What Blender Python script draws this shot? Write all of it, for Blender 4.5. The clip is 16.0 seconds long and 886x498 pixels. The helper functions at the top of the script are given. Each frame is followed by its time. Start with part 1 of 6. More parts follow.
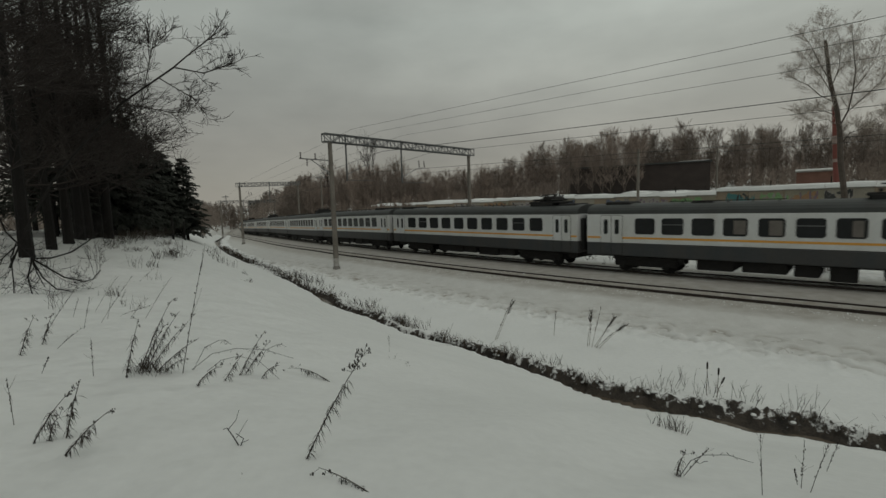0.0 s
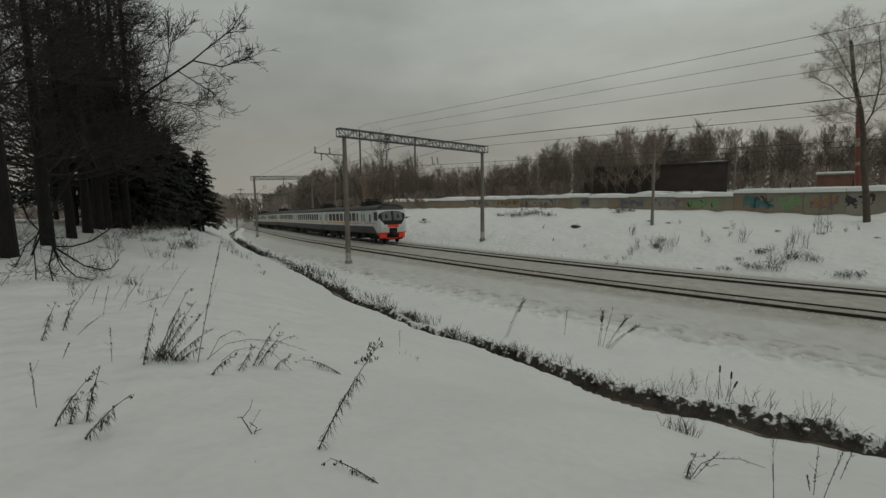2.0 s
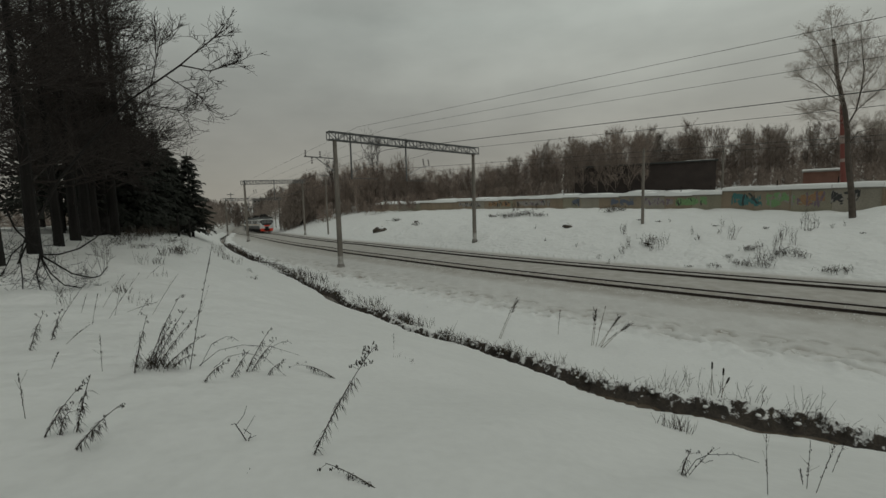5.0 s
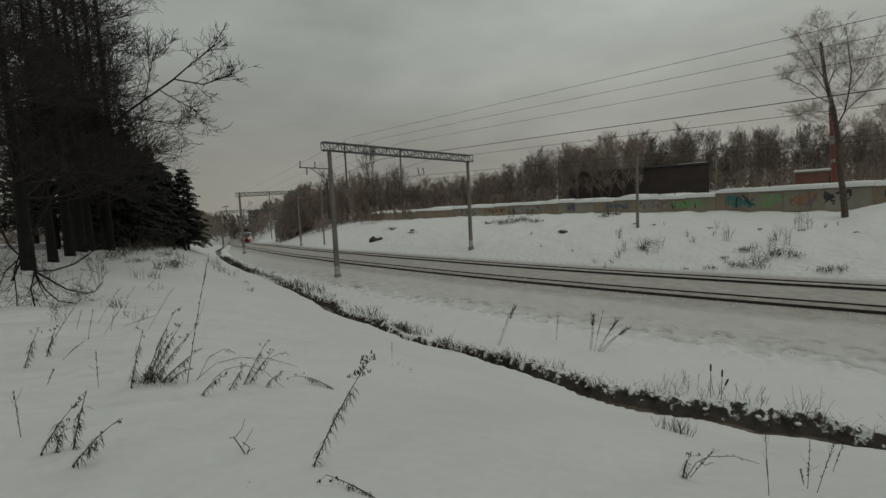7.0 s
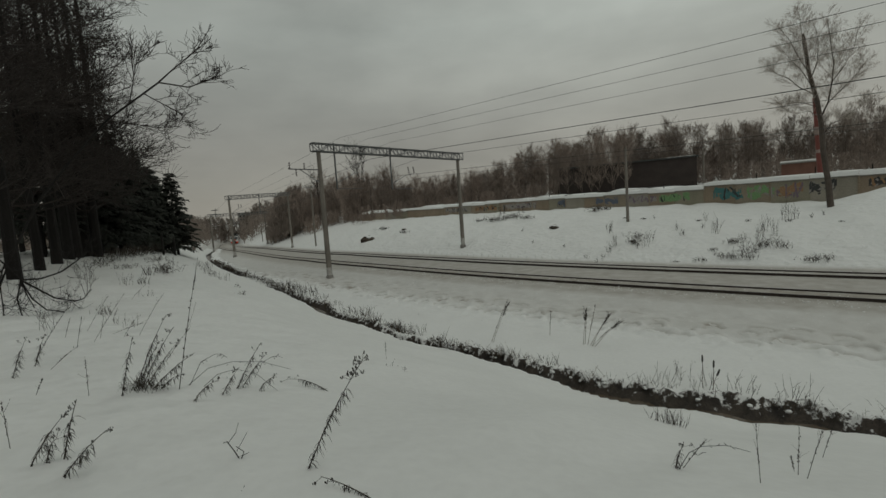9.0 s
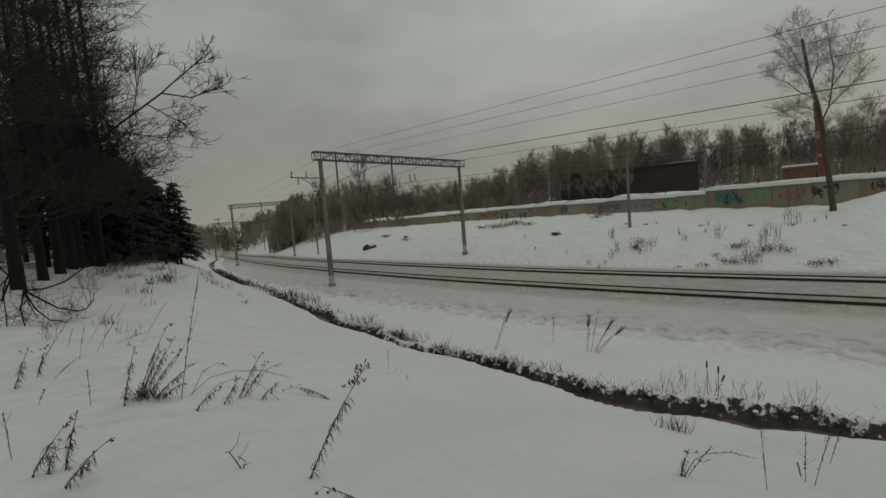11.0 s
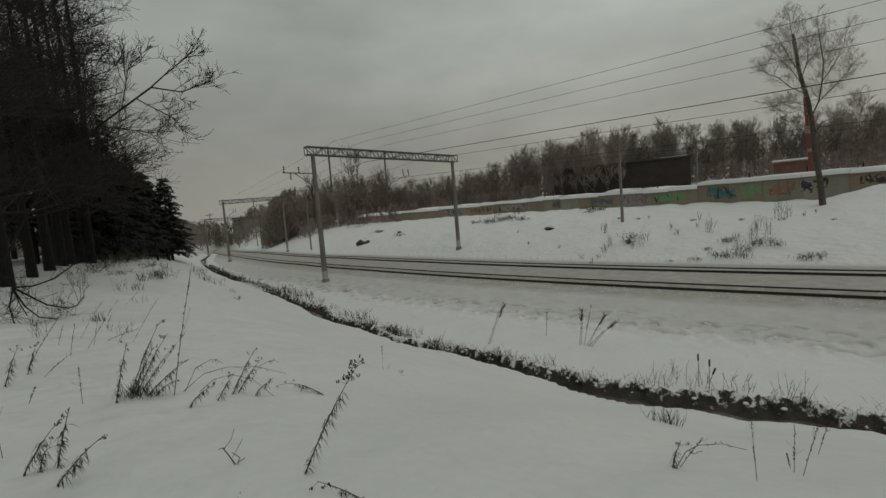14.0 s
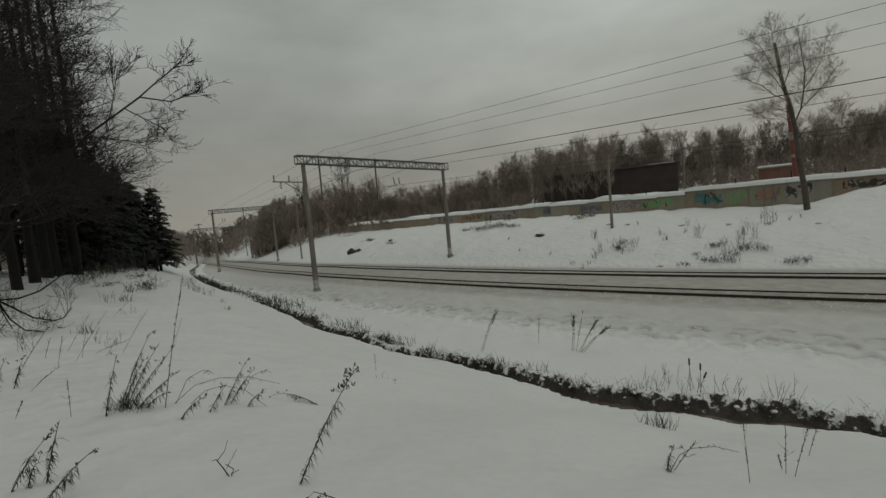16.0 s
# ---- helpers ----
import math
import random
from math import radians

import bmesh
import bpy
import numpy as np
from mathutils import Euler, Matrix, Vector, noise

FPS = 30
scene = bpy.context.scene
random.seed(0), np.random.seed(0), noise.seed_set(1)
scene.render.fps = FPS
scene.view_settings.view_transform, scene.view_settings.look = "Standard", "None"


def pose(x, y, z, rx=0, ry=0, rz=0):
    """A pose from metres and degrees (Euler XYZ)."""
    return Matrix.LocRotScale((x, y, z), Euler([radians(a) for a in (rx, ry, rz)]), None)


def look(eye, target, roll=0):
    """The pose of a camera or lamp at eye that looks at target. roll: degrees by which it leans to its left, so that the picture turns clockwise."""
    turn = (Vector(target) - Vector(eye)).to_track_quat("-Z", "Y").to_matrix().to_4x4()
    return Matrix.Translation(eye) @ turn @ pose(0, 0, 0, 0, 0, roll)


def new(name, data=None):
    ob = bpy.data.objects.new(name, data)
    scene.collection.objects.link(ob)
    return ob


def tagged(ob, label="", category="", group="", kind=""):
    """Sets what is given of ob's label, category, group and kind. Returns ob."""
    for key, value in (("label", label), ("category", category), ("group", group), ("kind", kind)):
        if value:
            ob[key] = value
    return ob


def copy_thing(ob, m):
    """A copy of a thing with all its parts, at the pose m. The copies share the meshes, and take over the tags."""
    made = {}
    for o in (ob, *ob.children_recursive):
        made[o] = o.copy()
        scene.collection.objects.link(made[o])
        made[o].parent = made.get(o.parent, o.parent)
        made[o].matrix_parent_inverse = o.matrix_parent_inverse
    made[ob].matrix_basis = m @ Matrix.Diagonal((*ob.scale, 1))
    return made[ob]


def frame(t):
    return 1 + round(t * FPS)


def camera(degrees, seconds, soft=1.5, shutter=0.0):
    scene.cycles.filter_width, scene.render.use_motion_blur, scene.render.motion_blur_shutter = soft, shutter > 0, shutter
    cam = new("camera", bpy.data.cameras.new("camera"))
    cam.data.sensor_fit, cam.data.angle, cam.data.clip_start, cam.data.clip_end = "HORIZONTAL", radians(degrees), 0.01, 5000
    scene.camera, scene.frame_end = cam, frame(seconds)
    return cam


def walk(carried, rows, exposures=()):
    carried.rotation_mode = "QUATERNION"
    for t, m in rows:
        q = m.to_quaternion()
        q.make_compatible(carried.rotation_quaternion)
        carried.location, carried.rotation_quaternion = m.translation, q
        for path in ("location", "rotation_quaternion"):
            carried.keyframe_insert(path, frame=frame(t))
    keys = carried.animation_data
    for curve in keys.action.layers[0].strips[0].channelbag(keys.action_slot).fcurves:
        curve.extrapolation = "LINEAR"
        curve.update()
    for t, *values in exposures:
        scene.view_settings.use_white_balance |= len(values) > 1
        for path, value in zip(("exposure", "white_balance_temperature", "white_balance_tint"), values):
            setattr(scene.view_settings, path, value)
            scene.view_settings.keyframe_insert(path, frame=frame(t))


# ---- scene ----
# ---------------------------------------------------------------- camera and its way
EYE = (0.0, 0.0, 4.79)
cam = camera(87.44, 16.0, soft=1.5, shutter=0.15)


def aim(yaw, pitch, roll, dx, dy):
    """The hand-held camera on the bank: yaw to the left, pitch up, roll, in degrees, and the sway of the hand in metres."""
    a, b = radians(yaw), radians(pitch)
    ahead = Vector((-math.sin(a) * math.cos(b), math.cos(a) * math.cos(b), math.sin(b)))
    eye = Vector(EYE) + Vector((dx, dy, 0))
    return look(eye, eye + 10 * ahead, roll)


CAMERA_ROWS = [
    (0.0, 0.0, -5.934, -1.797, 0.017, 0.015), (0.5, 0.69, -5.946, -0.876, 0.01, 0.012), (1.0, 1.21, -5.954, -0.993, 0.003, -0.001),
    (1.5, 1.64, -6.037, -0.869, 0.0, -0.002), (2.0, 1.433, -6.317, -0.749, 0.0, -0.003), (2.5, 1.354, -6.098, -0.69, 0.001, 0.007),
    (3.0, 0.486, -5.529, -0.838, 0.003, 0.013), (3.5, 0.437, -5.947, -1.403, -0.003, 0.005), (4.0, 0.636, -6.124, -0.998, -0.009, 0.001),
    (6.5, 0.111, -5.854, -2.658, 0.0, -0.004), (7.0, 0.016, -5.152, -2.721, -0.001, -0.013), (7.5, -0.433, -5.291, -3.149, 0.002, -0.014),
    (8.0, -0.689, -5.329, -3.387, 0.004, -0.012), (8.5, -0.841, -5.538, -3.764, 0.007, -0.008), (9.0, -0.936, -5.396, -4.008, 0.014, -0.016),
    (11.5, -0.78, -4.436, -4.58, 0.028, -0.014), (12.0, -1.241, -5.232, -4.444, 0.034, -0.013), (12.5, -0.151, -5.424, -4.295, 0.03, -0.015),
    (13.0, -0.855, -5.693, -4.26, 0.026, -0.015), (13.5, -0.832, -5.159, -4.483, 0.026, -0.013), (14.0, -1.482, -5.159, -4.618, 0.021, -0.015),
    (14.5, -1.627, -5.375, -4.635, 0.012, -0.021), (15.0, -1.723, -5.142, -5.185, 0.009, -0.023), (15.5, -2.312, -4.583, -4.553, 0.002, -0.024),
    (16.0, -2.655, -4.302, -5.097, 0.0, -0.035)]
walk(cam, [(t, aim(*turn)) for t, *turn in CAMERA_ROWS], [(0.0, 0.0), (4.0, 0.0), (6.5, -0.08), (16.0, -0.08)])

# ---------------------------------------------------------------- world and light: a low overcast sky
world = bpy.data.worlds.new("overcast")
scene.world = world
world.use_nodes = True
wn, wl = world.node_tree.nodes, world.node_tree.links
wn.clear()
w_out = wn.new("ShaderNodeOutputWorld")
w_bg = wn.new("ShaderNodeBackground")
w_sky = wn.new("ShaderNodeTexSky")
w_sky.sky_type = "NISHITA"
w_sky.sun_disc = False
w_sky.sun_elevation = radians(28)
w_sky.sun_rotation = radians(150)
w_geo = wn.new("ShaderNodeTexCoord")
w_sep = wn.new("ShaderNodeSeparateXYZ")
w_ramp = wn.new("ShaderNodeValToRGB")
w_ramp.color_ramp.elements[0].position = 0.0
w_ramp.color_ramp.elements[0].color = (0.275, 0.264, 0.230, 1)
w_ramp.color_ramp.elements[1].position = 1.0
w_ramp.color_ramp.elements[1].color = (0.315, 0.336, 0.304, 1)
for place, shade in ((0.12, (0.275, 0.270, 0.237, 1)), (0.34, (0.332, 0.354, 0.322, 1))):
    w_el = w_ramp.color_ramp.elements.new(place)
    w_el.color = shade
w_map = wn.new("ShaderNodeMapping")
w_map.inputs["Scale"].default_value = (2.2, 2.2, 6.0)
w_noise = wn.new("ShaderNodeTexNoise")
w_noise.inputs["Scale"].default_value = 1.15
w_noise.inputs["Detail"].default_value = 5.0
w_noise.inputs["Roughness"].default_value = 0.52
w_cloud = wn.new("ShaderNodeMapRange")
w_cloud.inputs["From Min"].default_value = 0.35
w_cloud.inputs["From Max"].default_value = 0.65
w_cloud.inputs["To Min"].default_value = 0.83
w_cloud.inputs["To Max"].default_value = 1.06
w_mul = wn.new("ShaderNodeVectorMath")
w_mul.operation = "SCALE"
w_mix = wn.new("ShaderNodeMix")
w_mix.data_type = "RGBA"
w_mix.inputs["Factor"].default_value = 0.003
wl.new(w_geo.outputs["Generated"], w_sep.inputs[0])
wl.new(w_sep.outputs["Z"], w_ramp.inputs[0])
wl.new(w_geo.outputs["Generated"], w_map.inputs[0])
wl.new(w_map.outputs[0], w_noise.inputs["Vector"])
wl.new(w_noise.outputs["Fac"], w_cloud.inputs["Value"])
wl.new(w_ramp.outputs[0], w_mul.inputs[0])
w_dot = wn.new("ShaderNodeVectorMath")
w_dot.operation = "DOT_PRODUCT"
w_dot.inputs[1].default_value = (0.72, 0.55, 0.42)
w_veil = wn.new("ShaderNodeMapRange")
w_veil.inputs["From Min"].default_value = 0.5
w_veil.inputs["From Max"].default_value = 1.0
w_veil.inputs["To Min"].default_value = 0.97
w_veil.inputs["To Max"].default_value = 1.38
w_both = wn.new("ShaderNodeMath")
w_both.operation = "MULTIPLY"
wl.new(w_geo.outputs["Generated"], w_dot.inputs[0])
wl.new(w_dot.outputs["Value"], w_veil.inputs["Value"])
wl.new(w_cloud.outputs[0], w_both.inputs[0])
wl.new(w_veil.outputs[0], w_both.inputs[1])
wl.new(w_both.outputs[0], w_mul.inputs["Scale"])
wl.new(w_mul.outputs[0], w_mix.inputs["A"])
wl.new(w_sky.outputs[0], w_mix.inputs["B"])
wl.new(w_mix.outputs["Result"], w_bg.inputs["Color"])
w_bg.inputs["Strength"].default_value = 1.0
wl.new(w_bg.outputs[0], w_out.inputs[0])

sun = new("sun", bpy.data.lights.new("sun", "SUN"))
sun.data.energy = 0.42
sun.data.angle = radians(40)
sun.data.color = (1.0, 0.98, 0.94)
sun.matrix_world = look((0, 0, 60), (-16, 40, 0))


# ---------------------------------------------------------------- materials
def mat(name, colour, rough=0.8, metal=0.0, vary=0.25, scale=6.0, fine=60.0, bump=0.15, second=None, stretch=(1, 1, 1), per_object=0.0, wear=0.5, specular=0.4):
    """A surface with variation at two scales: stains that reach towards a second colour, and a fine grain that also gives relief."""
    m = bpy.data.materials.new(name)
    m.use_nodes = True
    n, l = m.node_tree.nodes, m.node_tree.links
    b = n["Principled BSDF"]
    b.inputs["Roughness"].default_value = rough
    b.inputs["Metallic"].default_value = metal
    b.inputs["Specular IOR Level"].default_value = specular
    co = n.new("ShaderNodeTexCoord")
    mp = n.new("ShaderNodeMapping")
    mp.inputs["Scale"].default_value = stretch
    l.new(co.outputs["Object"], mp.inputs[0])
    big, small = n.new("ShaderNodeTexNoise"), n.new("ShaderNodeTexNoise")
    big.inputs["Scale"].default_value, big.inputs["Detail"].default_value = scale, 5
    small.inputs["Scale"].default_value, small.inputs["Detail"].default_value = fine, 3
    l.new(mp.outputs[0], big.inputs["Vector"])
    l.new(mp.outputs[0], small.inputs["Vector"])
    ramp = n.new("ShaderNodeMapRange")
    ramp.inputs["From Min"].default_value, ramp.inputs["From Max"].default_value = 0.5 - 0.3 * (1 - wear) - 0.02, 0.72
    l.new(big.outputs["Fac"], ramp.inputs["Value"])
    mix = n.new("ShaderNodeMix")
    mix.data_type = "RGBA"
    second = second or tuple(c * (1 - vary) for c in colour)
    mix.inputs["A"].default_value, mix.inputs["B"].default_value = (*colour, 1), (*second, 1)
    l.new(ramp.outputs[0], mix.inputs["Factor"])
    hsv = n.new("ShaderNodeHueSaturation")
    l.new(mix.outputs["Result"], hsv.inputs["Color"])
    grain = n.new("ShaderNodeMapRange")
    grain.inputs["From Min"].default_value, grain.inputs["From Max"].default_value = 0.3, 0.7
    grain.inputs["To Min"].default_value, grain.inputs["To Max"].default_value = 1 - vary * 0.5, 1 + vary * 0.5
    l.new(small.outputs["Fac"], grain.inputs["Value"])
    value = grain.outputs[0]
    if per_object:
        info = n.new("ShaderNodeObjectInfo")
        rnd = n.new("ShaderNodeMapRange")
        rnd.inputs["To Min"].default_value, rnd.inputs["To Max"].default_value = 1 - per_object, 1 + per_object
        l.new(info.outputs["Random"], rnd.inputs["Value"])
        both = n.new("ShaderNodeMath")
        both.operation = "MULTIPLY"
        l.new(value, both.inputs[0])
        l.new(rnd.outputs[0], both.inputs[1])
        value = both.outputs[0]
    l.new(value, hsv.inputs["Value"])
    l.new(hsv.outputs[0], b.inputs["Base Color"])
    if bump:
        bp = n.new("ShaderNodeBump")
        bp.inputs["Strength"].default_value = bump
        bp.inputs["Distance"].default_value = 0.02
        l.new(small.outputs["Fac"], bp.inputs["Height"])
        l.new(bp.outputs[0], b.inputs["Normal"])
    return m


def snow_material():
    """Snow that follows a painted amount of dirt and shade: clean on the fields, brown-grey along the track."""
    m = mat("snow", (0.78, 0.79, 0.775), rough=0.65, vary=0.05, scale=0.6, fine=9.0, bump=0.35, specular=0.25)
    n, l = m.node_tree.nodes, m.node_tree.links
    b = n["Principled BSDF"]
    clean = b.inputs["Base Color"].links[0].from_socket
    grit_shade = n.new("ShaderNodeAttribute")
    grit_shade.attribute_name = "grit_shade"
    co = n.new("ShaderNodeTexCoord")
    tex = n.new("ShaderNodeTexNoise")
    tex.inputs["Scale"].default_value, tex.inputs["Detail"].default_value, tex.inputs["Roughness"].default_value = 1.4, 5, 0.55
    l.new(co.outputs["Object"], tex.inputs["Vector"])
    r = n.new("ShaderNodeMapRange")
    r.inputs["From Min"].default_value, r.inputs["From Max"].default_value = 0.3, 0.75
    r.inputs["To Min"].default_value, r.inputs["To Max"].default_value = 0.78, 1.18
    l.new(tex.outputs["Fac"], r.inputs["Value"])
    mul = n.new("ShaderNodeMath")
    mul.operation = "MULTIPLY"
    mul.use_clamp = True
    l.new(grit_shade.outputs["Fac"], mul.inputs[0])
    l.new(r.outputs[0], mul.inputs[1])
    mix = n.new("ShaderNodeMix")
    mix.data_type = "RGBA"
    l.new(mul.outputs[0], mix.inputs["Factor"])
    l.new(clean, mix.inputs["A"])
    mix.inputs["B"].default_value = (0.25, 0.218, 0.178, 1)
    l.new(mix.outputs["Result"], b.inputs["Base Color"])
    # trodden snow: soft dents where people have walked along the shelf
    tread, dents, deep, relief = n.new("ShaderNodeAttribute"), n.new("ShaderNodeTexNoise"), n.new("ShaderNodeMath"), n.new("ShaderNodeBump")
    tread.attribute_name = "tread"
    dents.inputs["Scale"].default_value, dents.inputs["Detail"].default_value, dents.inputs["Roughness"].default_value = 2.1, 2, 0.45
    l.new(co.outputs["Object"], dents.inputs["Vector"])
    deep.operation = "MULTIPLY"
    l.new(tread.outputs["Fac"], deep.inputs[0])
    l.new(dents.outputs["Fac"], deep.inputs[1])
    relief.inputs["Strength"].default_value, relief.inputs["Distance"].default_value = 1.0, 0.55
    l.new(deep.outputs[0], relief.inputs["Height"])
    # shade of the dents painted in: their low spots take the dull colour
    pits, pit_shade, total = n.new("ShaderNodeMapRange"), n.new("ShaderNodeMath"), n.new("ShaderNodeMath")
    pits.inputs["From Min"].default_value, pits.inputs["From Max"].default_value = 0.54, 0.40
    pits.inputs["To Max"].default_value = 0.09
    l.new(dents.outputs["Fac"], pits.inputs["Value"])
    pit_shade.operation, total.operation, total.use_clamp = "MULTIPLY", "ADD", True
    l.new(pits.outputs[0], pit_shade.inputs[0])
    l.new(tread.outputs["Fac"], pit_shade.inputs[1])
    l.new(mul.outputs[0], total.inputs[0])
    l.new(pit_shade.outputs[0], total.inputs[1])
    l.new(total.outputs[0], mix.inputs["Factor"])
    fine = b.inputs["Normal"].links[0].from_node
    l.new(relief.outputs[0], fine.inputs["Normal"])
    return m


M_SNOW = snow_material()
M_CAP = mat("snow_cap", (0.79, 0.80, 0.79), rough=0.65, vary=0.05, scale=1.0, fine=12, bump=0.3, specular=0.25)
M_SOIL = mat("wet_soil", (0.045, 0.036, 0.028), rough=0.85, vary=0.5, scale=3, fine=30, bump=0.8, second=(0.10, 0.08, 0.06))


def ditch_material():
    """Snow that gives way to wet soil along a ragged line, by the painted share of bare soil."""
    m = mat("ditch_bank", (0.062, 0.050, 0.039), rough=0.8, vary=0.6, scale=2.6, fine=18, bump=0.9, second=(0.020, 0.017, 0.014))
    n, l = m.node_tree.nodes, m.node_tree.links
    b = n["Principled BSDF"]
    soil = b.inputs["Base Color"].links[0].from_socket
    at = n.new("ShaderNodeAttribute")
    at.attribute_name = "bare"
    co, tex = n.new("ShaderNodeTexCoord"), n.new("ShaderNodeTexNoise")
    tex.inputs["Scale"].default_value, tex.inputs["Detail"].default_value, tex.inputs["Roughness"].default_value = 4.5, 7, 0.65
    l.new(co.outputs["Object"], tex.inputs["Vector"])
    add, edge, mix = n.new("ShaderNodeMath"), n.new("ShaderNodeMapRange"), n.new("ShaderNodeMix")
    add.operation = "ADD"
    mix.data_type = "RGBA"
    l.new(at.outputs["Fac"], add.inputs[0])
    wide = n.new("ShaderNodeMapRange")
    wide.inputs["From Min"].default_value, wide.inputs["From Max"].default_value = 0.3, 0.7
    wide.inputs["To Min"].default_value, wide.inputs["To Max"].default_value = 0.12, 0.88
    l.new(tex.outputs["Fac"], wide.inputs["Value"])
    l.new(wide.outputs[0], add.inputs[1])
    edge.inputs["From Min"].default_value, edge.inputs["From Max"].default_value = 0.90, 1.06
    l.new(add.outputs[0], edge.inputs["Value"])
    l.new(edge.outputs[0], mix.inputs["Factor"])
    mix.inputs["A"].default_value = (0.765, 0.775, 0.76, 1)
    l.new(soil, mix.inputs["B"])
    l.new(mix.outputs["Result"], b.inputs["Base Color"])
    return m


M_DITCH = ditch_material()
M_WATER = mat("brown_water", (0.115, 0.090, 0.066), rough=0.25, vary=0.3, scale=1.5, fine=8, bump=0.05)
M_RAIL = mat("rusty_rail", (0.055, 0.043, 0.036), rough=0.6, metal=0.3, vary=0.3, scale=4, fine=40, bump=0.1)
M_RAILTOP = mat("worn_rail_head", (0.30, 0.29, 0.28), rough=0.35, metal=0.9, vary=0.1, scale=2, fine=30, bump=0.02)
M_CONC = mat("old_concrete", (0.27, 0.26, 0.24), rough=0.9, vary=0.3, scale=1.2, fine=25, bump=0.4, second=(0.16, 0.15, 0.135))
M_WASH = mat("worn_whitewash", (0.42, 0.41, 0.385), rough=0.9, vary=0.3, scale=3, fine=25, bump=0.3, second=(0.28, 0.27, 0.25))
M_STEEL = mat("grey_steel", (0.15, 0.155, 0.155), rough=0.55, metal=0.4, vary=0.25, scale=3, fine=30, bump=0.05)
M_WIRE = mat("dark_wire", (0.055, 0.055, 0.055), rough=0.5, metal=0.5, vary=0.1, bump=0)
M_INSUL = mat("glazed_insulator", (0.06, 0.05, 0.05), rough=0.3, vary=0.1, bump=0)
M_POST = mat("weathered_post", (0.21, 0.19, 0.165), rough=0.9, vary=0.3, scale=1.2, fine=25, bump=0.4, second=(0.14, 0.128, 0.11))
# near black: the shade inside the wood is put into this bark colour
M_BARK = mat("shaded_bark", (0.014, 0.012, 0.0105), rough=0.95, vary=0.45, scale=4, fine=35, bump=0.8, stretch=(1, 1, 0.3), per_object=0.15)
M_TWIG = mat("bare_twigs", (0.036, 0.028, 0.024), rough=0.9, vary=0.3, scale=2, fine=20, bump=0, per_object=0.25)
M_TWIG_RED = mat("brown_twigs", (0.25, 0.200, 0.167), rough=0.9, vary=0.3, scale=2, fine=20, bump=0, per_object=0.3)
M_WOODTWIG = mat("grey_brown_twigs", (0.26, 0.217, 0.185), rough=0.9, vary=0.3, scale=2, fine=20, bump=0, per_object=0.25)
M_LONETWIG = mat("pale_twigs", (0.42, 0.375, 0.33), rough=0.9, vary=0.3, scale=2, fine=20, bump=0)
M_LONE = mat("brown_grey_bark", (0.10, 0.082, 0.068), rough=0.95, vary=0.4, scale=3, fine=30, bump=0.6)
M_GREYBARK = mat("grey_bark", (0.11, 0.095, 0.080), rough=0.95, vary=0.4, scale=3, fine=30, bump=0.6, per_object=0.2)
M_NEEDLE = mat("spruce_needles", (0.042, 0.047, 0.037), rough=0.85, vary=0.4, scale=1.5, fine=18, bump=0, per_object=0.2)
M_WEED = mat("dry_weed", (0.060, 0.049, 0.037), rough=0.9, vary=0.4, scale=8, fine=60, bump=0, per_object=0.2)
M_WEED_DARK = mat("dead_weed_heads", (0.044, 0.038, 0.031), rough=0.95, vary=0.4, scale=8, fine=60, bump=0)
M_STRAW = mat("dry_grass", (0.16, 0.125, 0.085), rough=0.9, vary=0.4, scale=8, fine=60, bump=0, per_object=0.2)
M_WHITE = mat("train_white", (0.66, 0.68, 0.68), rough=0.4, vary=0.10, scale=0.9, fine=14, bump=0.02, second=(0.56, 0.57, 0.55), stretch=(1, 1, 0.35))
M_SLATE = mat("train_slate", (0.042, 0.048, 0.052), rough=0.5, vary=0.2, scale=1.1, fine=16, bump=0.02, second=(0.058, 0.056, 0.053), stretch=(1, 1, 0.35))
M_ROOF = mat("train_roof", (0.050, 0.056, 0.054), rough=0.6, vary=0.25, scale=1.3, fine=20, bump=0.05, second=(0.042, 0.042, 0.04))
M_ORANGE = mat("train_orange_stripe", (0.72, 0.36, 0.06), rough=0.45, vary=0.12, scale=1, fine=20, bump=0)
M_RED = mat("train_red_orange", (0.82, 0.065, 0.032), rough=0.45, vary=0.12, scale=2, fine=20, bump=0)
M_GLASS = mat("tinted_glass", (0.024, 0.026, 0.027), rough=0.2, vary=0.3, scale=1.0, fine=4, bump=0, specular=0.16)
# base colour lightened to imitate a lit cab behind the panes
M_SCREEN = mat("lit_cab_glass", (0.12, 0.125, 0.125), rough=0.06, vary=0.2, scale=1.0, fine=4, bump=0, specular=1.0)
M_BAND = mat("chimney_white_band", (0.33, 0.26, 0.23), rough=0.8, vary=0.3, scale=2, fine=20, bump=0.1)
M_BLACK = mat("black_rubber", (0.018, 0.018, 0.018), rough=0.8, vary=0.2, bump=0.05)
M_UNDER = mat("grimy_undercarriage", (0.020, 0.019, 0.018), rough=0.85, vary=0.4, scale=4, fine=30, bump=0.3)
M_BLIND = mat("window_blind", (0.16, 0.145, 0.13), rough=0.8, vary=0.2, scale=3, fine=20, bump=0)
M_LAMP = mat("lamp_lens", (0.55, 0.55, 0.52), rough=0.15, vary=0.1, bump=0)
M_BRICKWALL = mat("dark_brick_hall", (0.046, 0.036, 0.032), rough=0.9, vary=0.35, scale=0.5, fine=12, bump=0.2)
M_HUT = mat("red_brick_hut", (0.19, 0.10, 0.075), rough=0.9, vary=0.3, scale=1, fine=14, bump=0.3)
